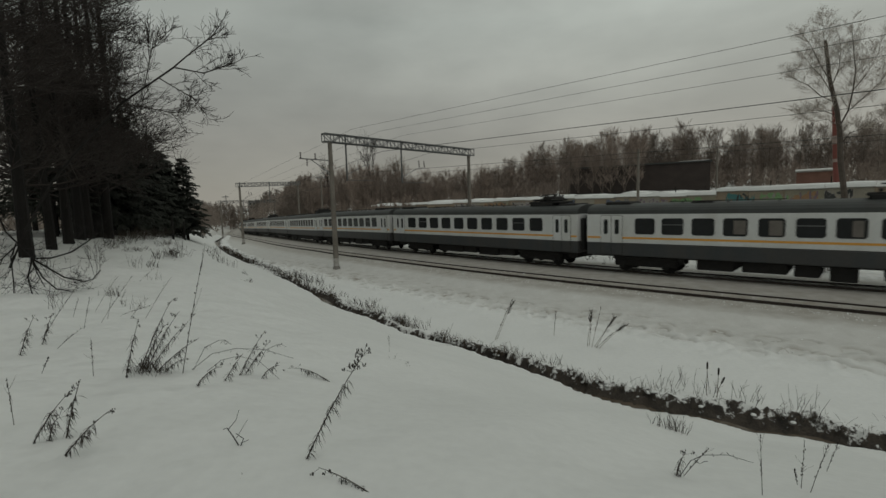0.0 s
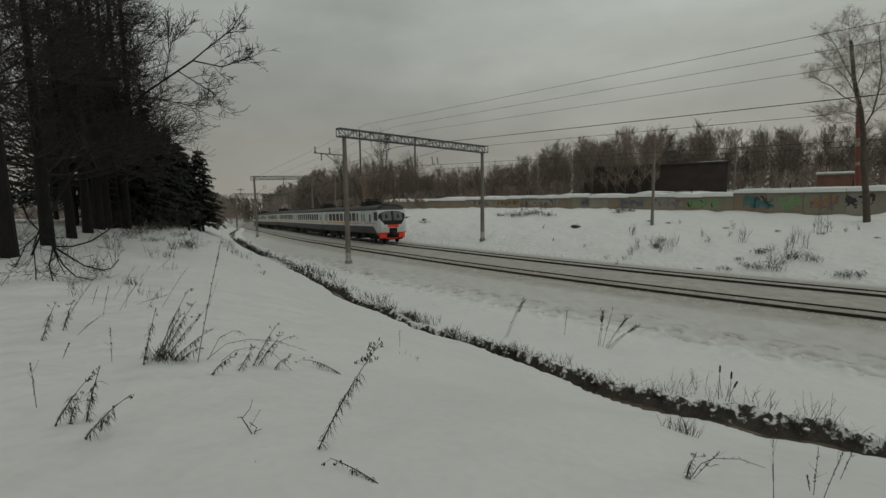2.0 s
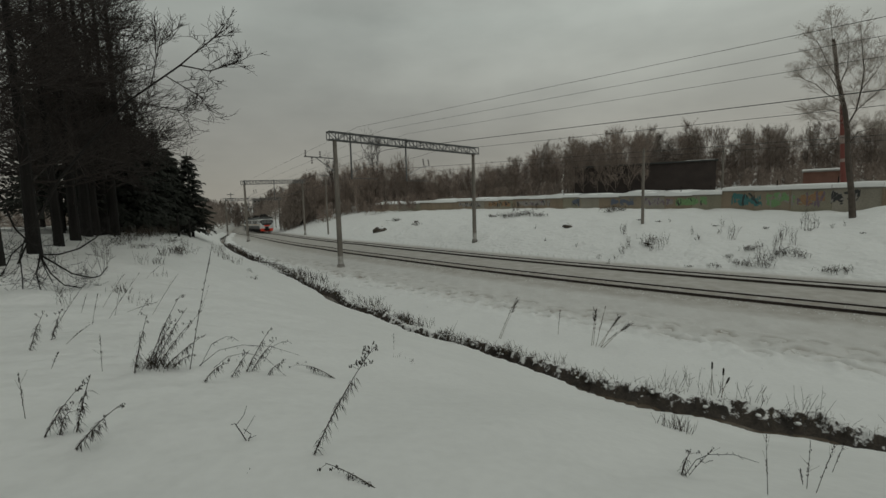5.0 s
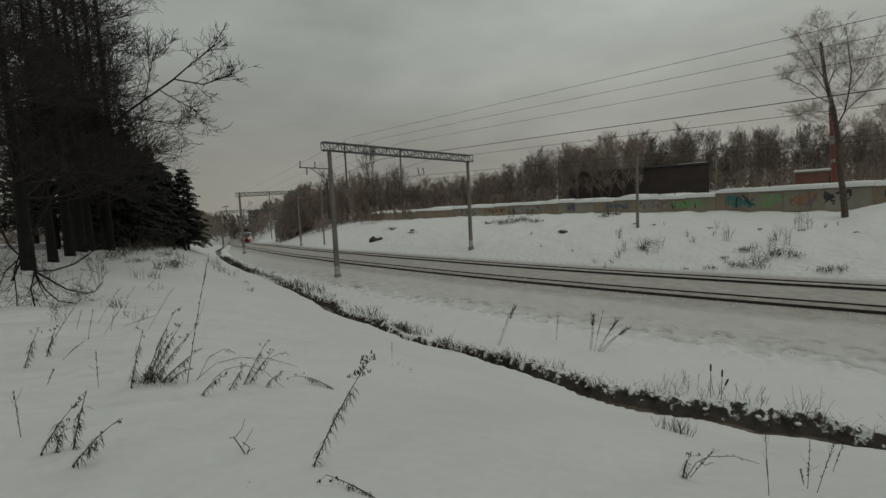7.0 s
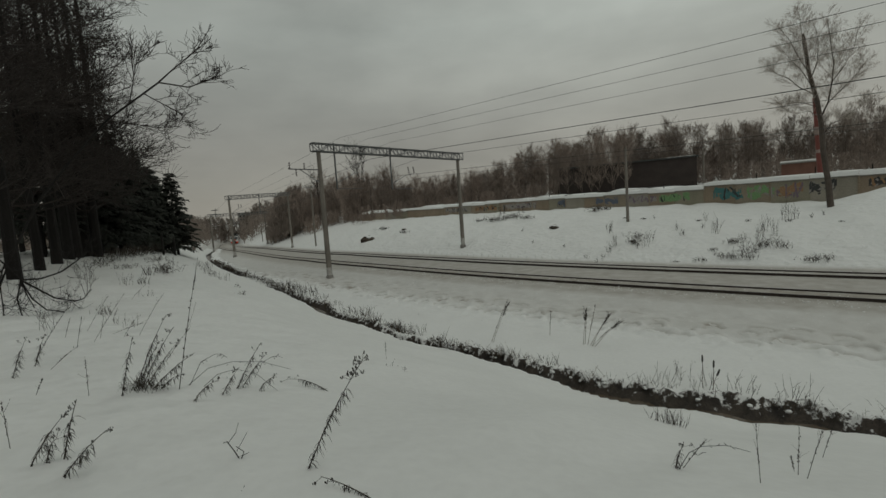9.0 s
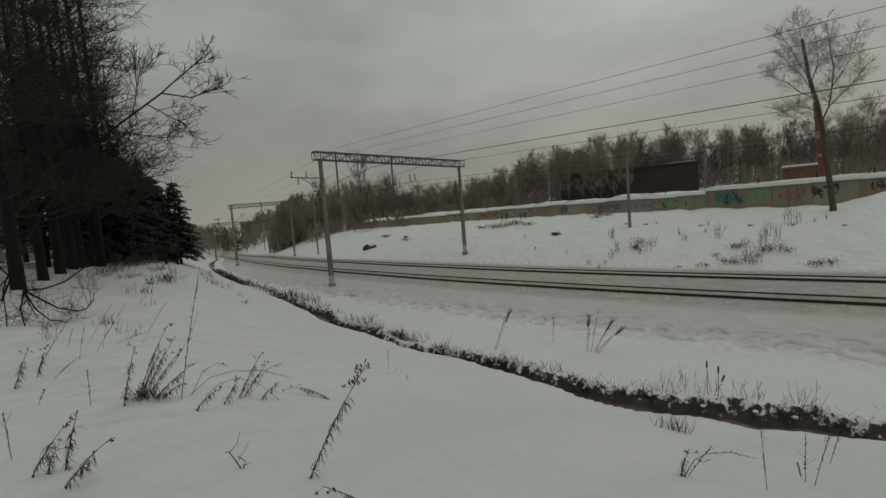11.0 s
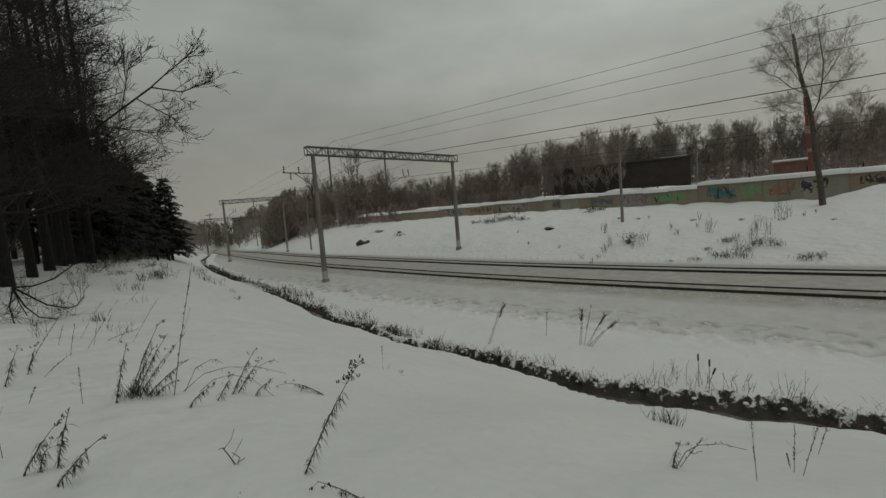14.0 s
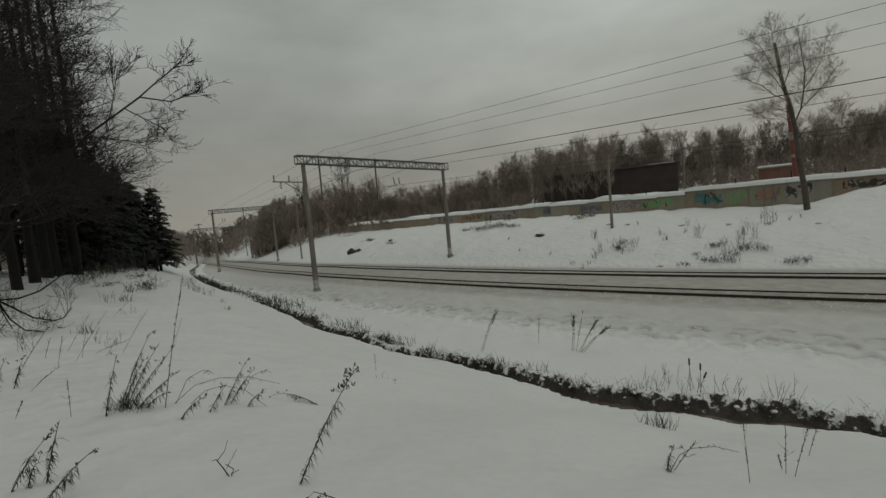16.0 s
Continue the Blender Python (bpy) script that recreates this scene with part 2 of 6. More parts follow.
M_CHIM = mat("red_painted_chimney", (0.20, 0.062, 0.05), rough=0.7, vary=0.25, scale=0.7, fine=10, bump=0.1)


# ---------------------------------------------------------------- mesh tools
class Shape:
    """Collects the faces of one mesh."""

    def __init__(self):
        self.v, self.f, self.m = [], [], []

    def add(self, verts, faces, slot=0):
        o = len(self.v)
        self.v.extend(tuple(q) for q in verts)
        self.f.extend(tuple(i + o for i in q) for q in faces)
        self.m.extend([slot] * len(faces))
        return self

    def box(self, x0, x1, y0, y1, z0, z1, slot=0, bevel=0.0, turn=None):
        b = min(bevel, (x1 - x0) / 3, (y1 - y0) / 3, (z1 - z0) / 3)
        if b <= 0:
            v = [Vector((x, y, z)) for z in (z0, z1) for y in (y0, y1) for x in (x0, x1)]
            f = [(0, 2, 3, 1), (4, 5, 7, 6), (0, 1, 5, 4), (2, 6, 7, 3), (0, 4, 6, 2), (1, 3, 7, 5)]
        else:
            v, f = [], []
            ring = lambda i, z: [(x0 + i, y0 + b, z), (x0 + b, y0 + i, z), (x1 - b, y0 + i, z), (x1 - i, y0 + b, z),
                                 (x1 - i, y1 - b, z), (x1 - b, y1 - i, z), (x0 + b, y1 - i, z), (x0 + i, y1 - b, z)]
            for i, z in ((b, z0), (0, z0 + b), (0, z1 - b), (b, z1)):
                v += [Vector(q) for q in ring(i, z)]
            f = [tuple(range(7, -1, -1)), tuple(range(24, 32))]
            for k in range(3):
                f += [(8 * k + j, 8 * k + (j + 1) % 8, 8 * k + 8 + (j + 1) % 8, 8 * k + 8 + j) for j in range(8)]
        if turn is not None:
            v = [turn @ q for q in v]
        return self.add(v, f, slot)

    def tube(self, path, radii, sides=6, slot=0, caps=True):
        path = [Vector(q) for q in path]
        if not hasattr(radii, "__len__"):
            radii = [radii] * len(path)
        v, f, n = [], [], len(path)
        for i, q in enumerate(path):
            d = (path[min(i + 1, n - 1)] - path[max(i - 1, 0)])
            d = d.normalized() if d.length > 1e-9 else Vector((0, 0, 1))
            a = d.cross(Vector((0, 0, 1)) if abs(d.z) < 0.9 else Vector((1, 0, 0))).normalized()
            b = d.cross(a)
            for k in range(sides):
                w = 2 * math.pi * k / sides
                v.append(q + radii[i] * (math.cos(w) * a + math.sin(w) * b))
        for i in range(n - 1):
            f += [(i * sides + k, i * sides + (k + 1) % sides, (i + 1) * sides + (k + 1) % sides, (i + 1) * sides + k) for k in range(sides)]
        if caps and sides > 2:
            f += [tuple(range(sides)), tuple(range(n * sides - 1, (n - 1) * sides - 1, -1))]
        return self.add(v, f, slot)

    def prism(self, outline, x0, x1, slot=0):
        """An outline of (y, z) drawn out along x."""
        n = len(outline)
        v = [(x0, y, z) for y, z in outline] + [(x1, y, z) for y, z in outline]
        f = [(i, (i + 1) % n, n + (i + 1) % n, n + i) for i in range(n)] + [tuple(range(n - 1, -1, -1)), tuple(range(n, 2 * n))]
        return self.add(v, f, slot)

    def mesh(self, name, mats, smooth=False):
        me = bpy.data.meshes.new(name)
        me.from_pydata([tuple(q) for q in self.v], [], self.f)
        for m in (mats if isinstance(mats, (list, tuple)) else [mats]):
            me.materials.append(m)
        if any(self.m):
            me.polygons.foreach_set("material_index", self.m)
        if smooth:
            me.polygons.foreach_set("use_smooth", [True] * len(me.polygons))
        me.update()
        return me


def part(name, shape, material, parent=None, label="", m=None, smooth=False):
    ob = new(name, shape.mesh(name, material, smooth) if isinstance(shape, Shape) else shape)
    if parent is not None:
        ob.parent = parent
    if m is not None:
        ob.matrix_basis = m
    if label:
        tagged(ob, label)
    return ob


def thing(name, label, category, m=None, group="", kind=""):
    ob = new(name)
    ob.empty_display_size = 0.2
    if m is not None:
        ob.matrix_basis = m
    return tagged(ob, label, category, group, kind)


# ---------------------------------------------------------------- the lie of the railway
def bend(s):
    """Curvature of the line to the right, s metres along it."""
    return float(np.interp(s, [30, 44, 62, 90, 140, 200, 260], [0.0048, 0.0085, 0.0008, 0.0, 0.0012, 0.0008, 0.0]))


LINE, at_h, at_p = [], 2.4145, Vector((20.254, 22.508))
back_h, back_p = at_h, at_p.copy()
before = []
for i in range(160):
    back_h += bend(-i) * 1.0
    back_p = back_p - Vector((math.cos(back_h), math.sin(back_h)))
    before.append((back_p.x, back_p.y, back_h))
LINE = before[::-1] + [(at_p.x, at_p.y, at_h)]
for i in range(900):
    mid = at_h - 0.5 * bend(i)
    at_p = at_p + Vector((math.cos(mid), math.sin(mid)))
    at_h -= bend(i)
    LINE.append((at_p.x, at_p.y, at_h))
LINE = np.array(LINE)
S0, DN = -160, 5.43


def fall(s):
    """Height of the rails: the line falls away into the distance."""
    return np.interp(s, [-160, 0, 30, 45, 67, 98, 153, 218, 420], [0.4, 0.0, -0.1, -0.28, -1.0, -1.9, -3.9, -6.4, -11.0])


def on_line(s, d=0.0, z=0.0):
    """A place s along the far track, d beyond it (minus: towards the camera), z over its rails; and the heading."""
    i = min(max(s - S0, 0), len(LINE) - 1.001)
    k, w = int(i), i - int(i)
    x, y, h = LINE[k] * (1 - w) + LINE[k + 1] * w
    return Vector((x + math.sin(h) * d, y - math.cos(h) * d, float(fall(s)) + z)), h


def line_coords(px, py):
    """s and d of many places at once."""
    s, d = np.zeros_like(px), np.zeros_like(px)
    lx, ly, lh = LINE[:, 0], LINE[:, 1], LINE[:, 2]
    for a in range(0, len(px), 20000):
        qx, qy = px[a:a + 20000, None], py[a:a + 20000, None]
        i = np.argmin((qx - lx[None, ::4]) ** 2 + (qy - ly[None, ::4]) ** 2, 1) * 4
        ex, ey = px[a:a + 20000] - lx[i], py[a:a + 20000] - ly[i]
        s[a:a + 20000] = i + S0 + ex * np.cos(lh[i]) + ey * np.sin(lh[i])
        d[a:a + 20000] = ex * np.sin(lh[i]) - ey * np.cos(lh[i])
    return s, d


def ditch_d(s):
    """Where the near lip of the ditch runs beside the line."""
    return np.interp(s, [-60, -10, -0.5, 0.4, 1.5, 2.2, 3.2, 4.2, 5.2, 6.2, 7.4, 9, 12, 16, 18.5, 22, 26, 35, 46, 60, 80, 95, 108, 122, 136, 150],
                     [-17.0, -18.0, -18.45, -18.7, -19.1, -18.95, -19.3, -19.4, -19.2, -18.9, -18.8, -18.6, -18.5, -17.85, -17.6, -16.8, -16.0, -14.75, -14.0, -13.5, -13.2, -12.6, -11.6, -10.2, -8.9, -8.2])


def ditch_wide(s):
    return np.interp(s, [-60, -0.4, 0.1, 0.6, 1.4, 3.0, 3.8, 4.8, 5.6, 7, 11, 15, 21, 30, 60, 90, 150], [1.3, 1.2, 1.15, 1.6, 1.35, 1.3, 1.5, 1.1, 0.95, 1.05, 0.8, 0.9, 1.0, 0.8, 0.75, 0.9, 0.9])


def smooth01(x):
    x = np.clip(x, 0, 1)
    return x * x * (3 - 2 * x)


def waves(x, y, size, seed):
    """Soft rolling unevenness, many sines deep."""
    rng = np.random.RandomState(seed)
    out = np.zeros_like(x)
    for _ in range(7):
        a, k, ph = rng.uniform(0, 6.28), 6.28 / (size * rng.uniform(0.6, 1.9)), rng.uniform(0, 6.28)
        out += np.sin(k * (np.cos(a) * x + np.sin(a) * y) + ph) / 7
    return out


def ground(px, py, trench=True):
    """Height of the snow at many places."""
    px, py = np.asarray(px, float), np.asarray(py, float)
    s, d = line_coords(px, py)
    base = fall(s)
    lip = ditch_d(s)
    u = lip - d
    # the bank leaves the ditch gently here and steepens along the line
    wide_k, soft = np.interp(s, [36, 46, 62], [7.5, 7.0, 5.2]), np.interp(s, [12, 32], [0.62, 0.0])
    near = -0.25 + 3.9 * np.tanh(u / wide_k) * (1 - soft * np.exp(-np.clip(u, 0, None) / 3.5)) + 0.10 * waves(px, py, 5, 1) * smooth01(u / 3) + 0.018 * waves(px, py, 1.1, 2)
    near += (0.09 * waves(px, py, 1.7, 21) + 0.16 * waves(px, py, 3.6, 22)) * smooth01((-px - 2.5) / 5) * smooth01(u / 9)
    near += 0.6 * smooth01((u - 14) / 40)
    near = -0.25 + (near + 0.25) * (1 - 0.38 * smooth01((s - 52) / 75))
    # between ditch and track: a flat shelf, then the shoulder of the bed
    shelf = -0.42 + 0.05 * waves(px, py, 2.2, 3) + 0.02 * waves(px, py, 0.6, 4)
    tread = np.exp(-((d + 12.2) / 1.3) ** 2)
    shelf += tread * (0.22 * np.abs(waves(px, py, 1.3, 5)) + 0.16 * np.abs(waves(px, py, 0.8, 15)) - 0.10)
    shelf += 0.10 * np.exp(-((d + 9.6) / 0.7) ** 2) * waves(px, py, 0.9, 16)
    bed = -0.105 + 0.012 * waves(px, py, 0.5, 6)
    mid = shelf + (bed - shelf) * smooth01((d + DN + 4.6) / 2.0)
    e = d - 2.4
    far = -0.105 + 3.2 * (1 - np.exp(-np.clip(e, 0, None) / 11.3)) * smooth01(e / 5 + 0.35) + 0.05 * np.clip(e - 34, 0, 120) * smooth01((e - 34) / 10) - 0.85 * base * smooth01((e - 2) / 14)
    far += 0.20 * waves(px, py, 6, 7) * smooth01(e / 6) + 0.15 * waves(px, py, 2.2, 8) * smooth01(e / 4)
    far += 1.5 * np.exp(-((px - 38.5) / 4.5) ** 2 - ((py - 36.0) / 4.0) ** 2)
    z = np.where(d > 2.4, far, mid)
    z = np.where(u > 0, near, z)
    if trench:
        room = np.interp(s, [14, 26], [0.0, 0.45])
        z = np.where((d - lip > -0.02 - room) & (d - lip < ditch_wide(s) + 0.25 + room), np.minimum(z, -1.5), z)
    return z + base, s, d, u


def ground_at(x, y):
    return float(ground(np.array([x]), np.array([y]), False)[0][0])


def stand(s, d, sink=0.0):
    """A place on the snow, s along the line and d beside it."""
    q, h = on_line(s, d)
    return Vector((q.x, q.y, ground_at(q.x, q.y) - sink))


# ---------------------------------------------------------------- ground
def shelf_grit(d):
    """Grit blown off the track: most on the bed, less on the shelf, none by the ditch."""
    grit_shade = 0.70 * smooth01((d + DN + 4.4) / 2.2) * (1 - smooth01((d - 1.9) / 1.2)) + 0.16 * np.exp(-((d + DN) / 0.9) ** 2)
    return np.maximum(grit_shade, 0.36 * smooth01((d + 13.4) / 2.2) * (1 - smooth01(d)))


def build_ground():
    n = 660
    g = np.sinh(np.linspace(-1, 1, n) * math.asinh(2600 / 9.0)) * 9.0
    gx, gy = np.meshgrid(g + 2.0, g + 9.0)
    px, py = gx.ravel(), gy.ravel()
    z, s, d, u = ground(px, py)
    idx = np.arange(n * n).reshape(n, n)
    faces = np.stack([idx[:-1, :-1], idx[:-1, 1:], idx[1:, 1:], idx[1:, :-1]], -1).reshape(-1, 4)
    me = bpy.data.meshes.new("ground")
    me.vertices.add(n * n)
    me.vertices.foreach_set("co", np.stack([px, py, z], 1).ravel())
    me.loops.add(faces.size)
    me.loops.foreach_set("vertex_index", faces.ravel())
    me.polygons.add(len(faces))
    me.polygons.foreach_set("loop_start", np.arange(0, faces.size, 4))
    me.polygons.foreach_set("loop_total", np.full(len(faces), 4))
    me.polygons.foreach_set("use_smooth", np.ones(len(faces), bool))
    me.update(calc_edges=True)
    grit_shade = shelf_grit(d)
    walked = 0.3 * np.exp(-((d + 12.0) / 1.5) ** 2) + 0.3 * np.exp(-((d + 9.4) / 1.0) ** 2) + 0.03 * (u > 0) + 0.32 * (d > 3) + 0.06
    # needle litter and old leaves below the first trees, with the wood's shade painted in
    grit_shade = grit_shade + 0.27 * smooth01((u - 6.5) / 5) * smooth01((s - 9) / 9) * (u > 0) * (1 + 0.5 * waves(px, py, 3.0, 31))
    walked = walked + 0.10 * (u > 0) * smooth01((-px - 0.5) / 4) * 1.8
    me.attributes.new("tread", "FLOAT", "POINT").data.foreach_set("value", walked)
    layer = me.attributes.new("grit_shade", "FLOAT", "POINT")
    layer.data.foreach_set("value", grit_shade)
    me.materials.append(M_SNOW)
    return tagged(new("ground", me), "wide snow-covered ground with dirty snow along the track", "snow", kind="structure")


build_ground()


def build_ditch():
    """The open ditch: a strip with soil walls and a ragged snow edge, brown water in its bottom."""
    rng = np.random.RandomState(4)
    ss = np.concatenate([np.arange(-32, 16, 0.09), np.arange(16, 45, 0.18), np.arange(45, 150, 0.5)])
    n_s, n = len(ss), 18
    jag, far_jag = np.zeros(n_s), np.zeros(n_s)
    for i in range(1, n_s):
        jag[i] = 0.94 * jag[i - 1] + rng.normal(0, 0.03)
        far_jag[i] = 0.88 * far_jag[i - 1] + rng.normal(0, 0.07)
    px, py, pz = np.zeros((n_s, n)), np.zeros((n_s, n)), np.zeros((n_s, n))
    for i, s in enumerate(ss):
        lip, wide = float(ditch_d(s)), float(ditch_wide(s)) + far_jag[i]
        out = float(np.interp(s, [14, 26], [0.7, 1.7]))
        cut = [-out, -0.57 * out, -0.15, -0.03, 0.02, 0.05, 0.12]
        low = [None, None, None, 0.0, -0.06, -0.32, -0.50]
        cut += [wide * k for k in (0.35, 0.50, 0.60, 0.70, 0.79, 0.87, 0.94)] + [wide + k for k in (0.02, 0.16, 0.6 * out, out + 0.1)]
        low += [-0.52, -0.50, -0.43, -0.36, -0.29, -0.22, -0.14, 0.0, None, None, None]
        for j in range(n):
            q, _ = on_line(s, lip + cut[j] + (jag[i] if 1 < j < 7 else 0))
            px[i, j], py[i, j] = q.x, q.y
            if low[j] is None:
                pz[i, j] = np.nan
            elif j < 7:
                pz[i, j] = fall(s) - 0.25 + low[j]
            else:
                pz[i, j] = fall(s) - 0.36 + low[j] + (rng.normal(0, 0.04) if j > 8 else 0)
    g = ground(px.ravel(), py.ravel(), False)[0].reshape(n_s, n)
    skin = np.isnan(pz)
    pz[skin] = g[skin] + 0.015
    pz[:, 0] -= 0.03
    pz[:, -1] -= 0.05
    pz[:, 15] += 0.05 + 0.03 * rng.rand(n_s)
    sh = Shape()
    sh.v = [(px[i, j], py[i, j], pz[i, j]) for i in range(n_s) for j in range(n)]
    for i in range(n_s - 1):
        for j in range(n - 1):
            sh.f.append((i * n + j, i * n + j + 1, (i + 1) * n + j + 1, (i + 1) * n + j))
            sh.m.append(0)
    me = sh.mesh("ditch", M_DITCH, True)
    bare = np.tile(np.array([0, 0, 0, 0, 0.6, 1, 1, 1, 1, 1, 0.9, 0.8, 0.7, 0.6, 0.46, 0.28, 0.12, 0]), n_s)
    me.attributes.new("bare", "FLOAT", "POINT").data.foreach_set("value", bare)
    tagged(new("ditch", me), "narrow ditch with dark wet soil banks cut into the snow", "ditch", kind="structure")
    water = Shape()
    steps = np.arange(-32, 150, 0.5)
    a = [on_line(s, float(ditch_d(s)) + 0.02)[0] + Vector((0, 0, -0.67)) for s in steps]
    b = [on_line(s, float(ditch_d(s)) + float(ditch_wide(s)) * 0.79)[0] + Vector((0, 0, -0.67)) for s in steps]
    water.add(a + b, [(i, i + 1, len(a) + i + 1, len(a) + i) for i in range(len(a) - 1)])
    tagged(part("water", water, M_WATER), "shallow brown meltwater in the bottom of the ditch", "water", kind="structure")


build_ditch()


def build_footpath():
    """The trodden line beside the track: rows of old deep footprints with pushed-up rims, and drifts between them."""
    rng = np.random.RandomState(9)
    ss, dd = np.arange(-22, 42, 0.085), np.arange(-14.6, -8.0, 0.085)
    gs, gd = np.meshgrid(ss, dd, indexing="ij")
    mid = np.array([[(lambda q: (q.x, q.y))(on_line(a, b)[0]) for b in (dd[0], dd[-1])] for a in ss])
    w = ((gd - dd[0]) / (dd[-1] - dd[0]))[..., None]
    xy = mid[:, 0][:, None, :] * (1 - w) + mid[:, 1][:, None, :] * w
    px, py = xy[..., 0].ravel(), xy[..., 1].ravel()
    z = ground(px, py, False)[0].reshape(gs.shape)
    dent, pit_shade = np.zeros(gs.shape), np.zeros(gs.shape)
    for row, pitch, big in ((-12.7, 0.8, 1.0), (-11.9, 0.95, 0.9), (-10.7, 1.3, 0.6)):
        a = ss[0]
        while a < ss[-1]:
            a += pitch * rng.uniform(0.7, 1.35)
            b, la, lb, deep = row + rng.normal(0, 0.27), rng.uniform(0.24, 0.42), rng.uniform(0.2, 0.34), big * rng.uniform(0.08, 0.18)
            i0, i1 = np.searchsorted(ss, (a - 1.3, a + 1.3))
            if i1 - i0 < 3:
                continue
            r = np.sqrt(((gs[i0:i1] - a) / la) ** 2 + ((gd[i0:i1] - b) / lb) ** 2)
            dent[i0:i1] += -deep * np.exp(-r ** 3) + 0.40 * deep * np.exp(-((r - 1.6) / 0.45) ** 2)
            # shade of each hollow painted in, strongest at its middle
            pit_shade[i0:i1] = np.maximum(pit_shade[i0:i1], 0.6 * np.exp(-r ** 3))
    fade = np.minimum(np.minimum(smooth01((gd - dd[0]) / 0.8), smooth01((dd[-1] - gd) / 0.8)), np.minimum(smooth01((gs - ss[0]) / 3), smooth01((ss[-1] - gs) / 3)))
    z = z - 0.05 + fade * (0.075 + dent + 0.03 * waves(px, py, 1.1, 41).reshape(gs.shape))
    n, k = gs.shape
    idx = np.arange(n * k).reshape(n, k)
    faces = np.stack([idx[:-1, :-1], idx[1:, :-1], idx[1:, 1:], idx[:-1, 1:]], -1).reshape(-1, 4)
    me = bpy.data.meshes.new("footpath")
    me.from_pydata(np.stack([px, py, z.ravel()], 1).tolist(), [], faces.tolist())
    me.polygons.foreach_set("use_smooth", np.ones(len(faces), bool))
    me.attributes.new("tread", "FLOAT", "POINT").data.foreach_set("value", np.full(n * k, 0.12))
    # hollows carry their painted shade, raised rims are painted paler
    me.attributes.new("grit_shade", "FLOAT", "POINT").data.foreach_set("value", np.clip(shelf_grit(gd) + pit_shade - 0.5 * np.clip(dent, 0, 0.1), 0, 1).ravel())
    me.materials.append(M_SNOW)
    tagged(new("footpath", me), "trodden line of old footprints in dirty snow beside the track", "snow", kind="structure")


build_footpath()


# ---------------------------------------------------------------- track
RAIL = [(-0.075, -0.18), (-0.075, -0.165), (-0.02, -0.14), (-0.012, -0.05), (-0.037, -0.04), (-0.037, -0.006), (-0.03, 0), (0.03, 0), (0.037, -0.006),
        (0.037, -0.04), (0.012, -0.05), (0.02, -0.14), (0.075, -0.165), (0.075, -0.18)]


def rail(d, dz):
    sh, n = Shape(), len(RAIL)
    ss = list(np.arange(-90, 60, 1.5)) + list(np.arange(60, 330, 4.0))
    v, f, m = [], [], []
    for s in ss:
        for a, b in RAIL:
            q, _ = on_line(s, d + a, b + dz)
            v.append(q)
    for i in range(len(ss) - 1):
        for j in range(n - 1):
            f.append((i * n + j, i * n + j + 1, (i + 1) * n + j + 1, (i + 1) * n + j))
            m.append(1 if j == 6 else 0)
    sh.v, sh.f, sh.m = v, f, m
    return sh


def build_track(d, label):
    t = thing("railway_track", label, "track", kind="structure")
    for side in (-0.76, 0.76):
        part("rail", rail(d + side, -0.03 if side > 0 else 0.03), [M_RAIL, M_RAILTOP], t)


build_track(0.0, "far railway track with dark rails in packed dirty snow")
build_track(-DN, "near railway track with dark rails in packed dirty snow")


# ---------------------------------------------------------------- the electric train
HALF = 1.70
CARS = 10


def plate(x0, x1, z0, z1, y, thick, slot=0, cut=0.06):
    """A flat panel with cut corners on the side wall at y (its outer face stands thick proud)."""
    out = [(x0 + cut, z0), (x1 - cut, z0), (x1, z0 + cut), (x1, z1 - cut), (x1 - cut, z1), (x0 + cut, z1), (x0, z1 - cut), (x0, z0 + cut)]
    g = 1 if y > 0 else -1
    v = [(x, y, z) for x, z in out] + [(x, y + g * thick, z) for x, z in out]
    f = [tuple(range(8, 16)) if g < 0 else tuple(range(15, 7, -1))]
    f += [(i, (i + 1) % 8, 8 + (i + 1) % 8, 8 + i) for i in range(8)]
    return v, f


def side_window(car, x0, x1, z0, z1, y, split):
    w = Shape()
    w.add(*plate(x0 - 0.04, x1 + 0.04, z0 - 0.04, z1 + 0.04, y, 0.012, 0, 0.10))
    win = part("window", w, M_BLACK, car)
    g = Shape()
    sg = 1 if y > 0 else -1
    g.add(*plate(x0, x1, z0, z1, y + sg * 0.012, 0.006, 0, 0.08))
    part("pane", g, M_GLASS, win)
    if split:
        b = Shape()
        b.add(*plate(x0, x1, z1 - 0.36, z1 - 0.31, y + sg * 0.018, 0.012, 0, 0.01))
        part("vent_bar", b, M_STEEL, win)


def side_door(car, x0, x1, y):
    sg = 1 if y > 0 else -1
    d = Shape()
    d.add(*plate(x0, x1, 1.12, 3.60, y, 0.006, 0, 0.02))
    door = part("door", d, M_BLACK, car)
    mid = (x0 + x1) / 2
    for a, b in ((x0 + 0.03, mid - 0.02), (mid + 0.02, x1 - 0.03)):
        leaf = Shape()
        leaf.add(*plate(a, b, 1.88, 3.58, y + sg * 0.006, 0.016, 0, 0.02))
        leaf.add(*plate(a, b, 1.14, 1.88, y + sg * 0.006, 0.016, 1, 0.02))
        for f in range(len(leaf.m)):
            leaf.m[f] = 0 if f < 9 else 1
        part("door_leaf", leaf, [M_WHITE, M_SLATE], door)
        g = Shape()
        c = (a + b) / 2
        g.add(*plate(c - 0.13, c + 0.13, 2.42, 3.34, y + sg * 0.022, 0.008, 0, 0.06))
        part("door_pane", g, M_GLASS, door)


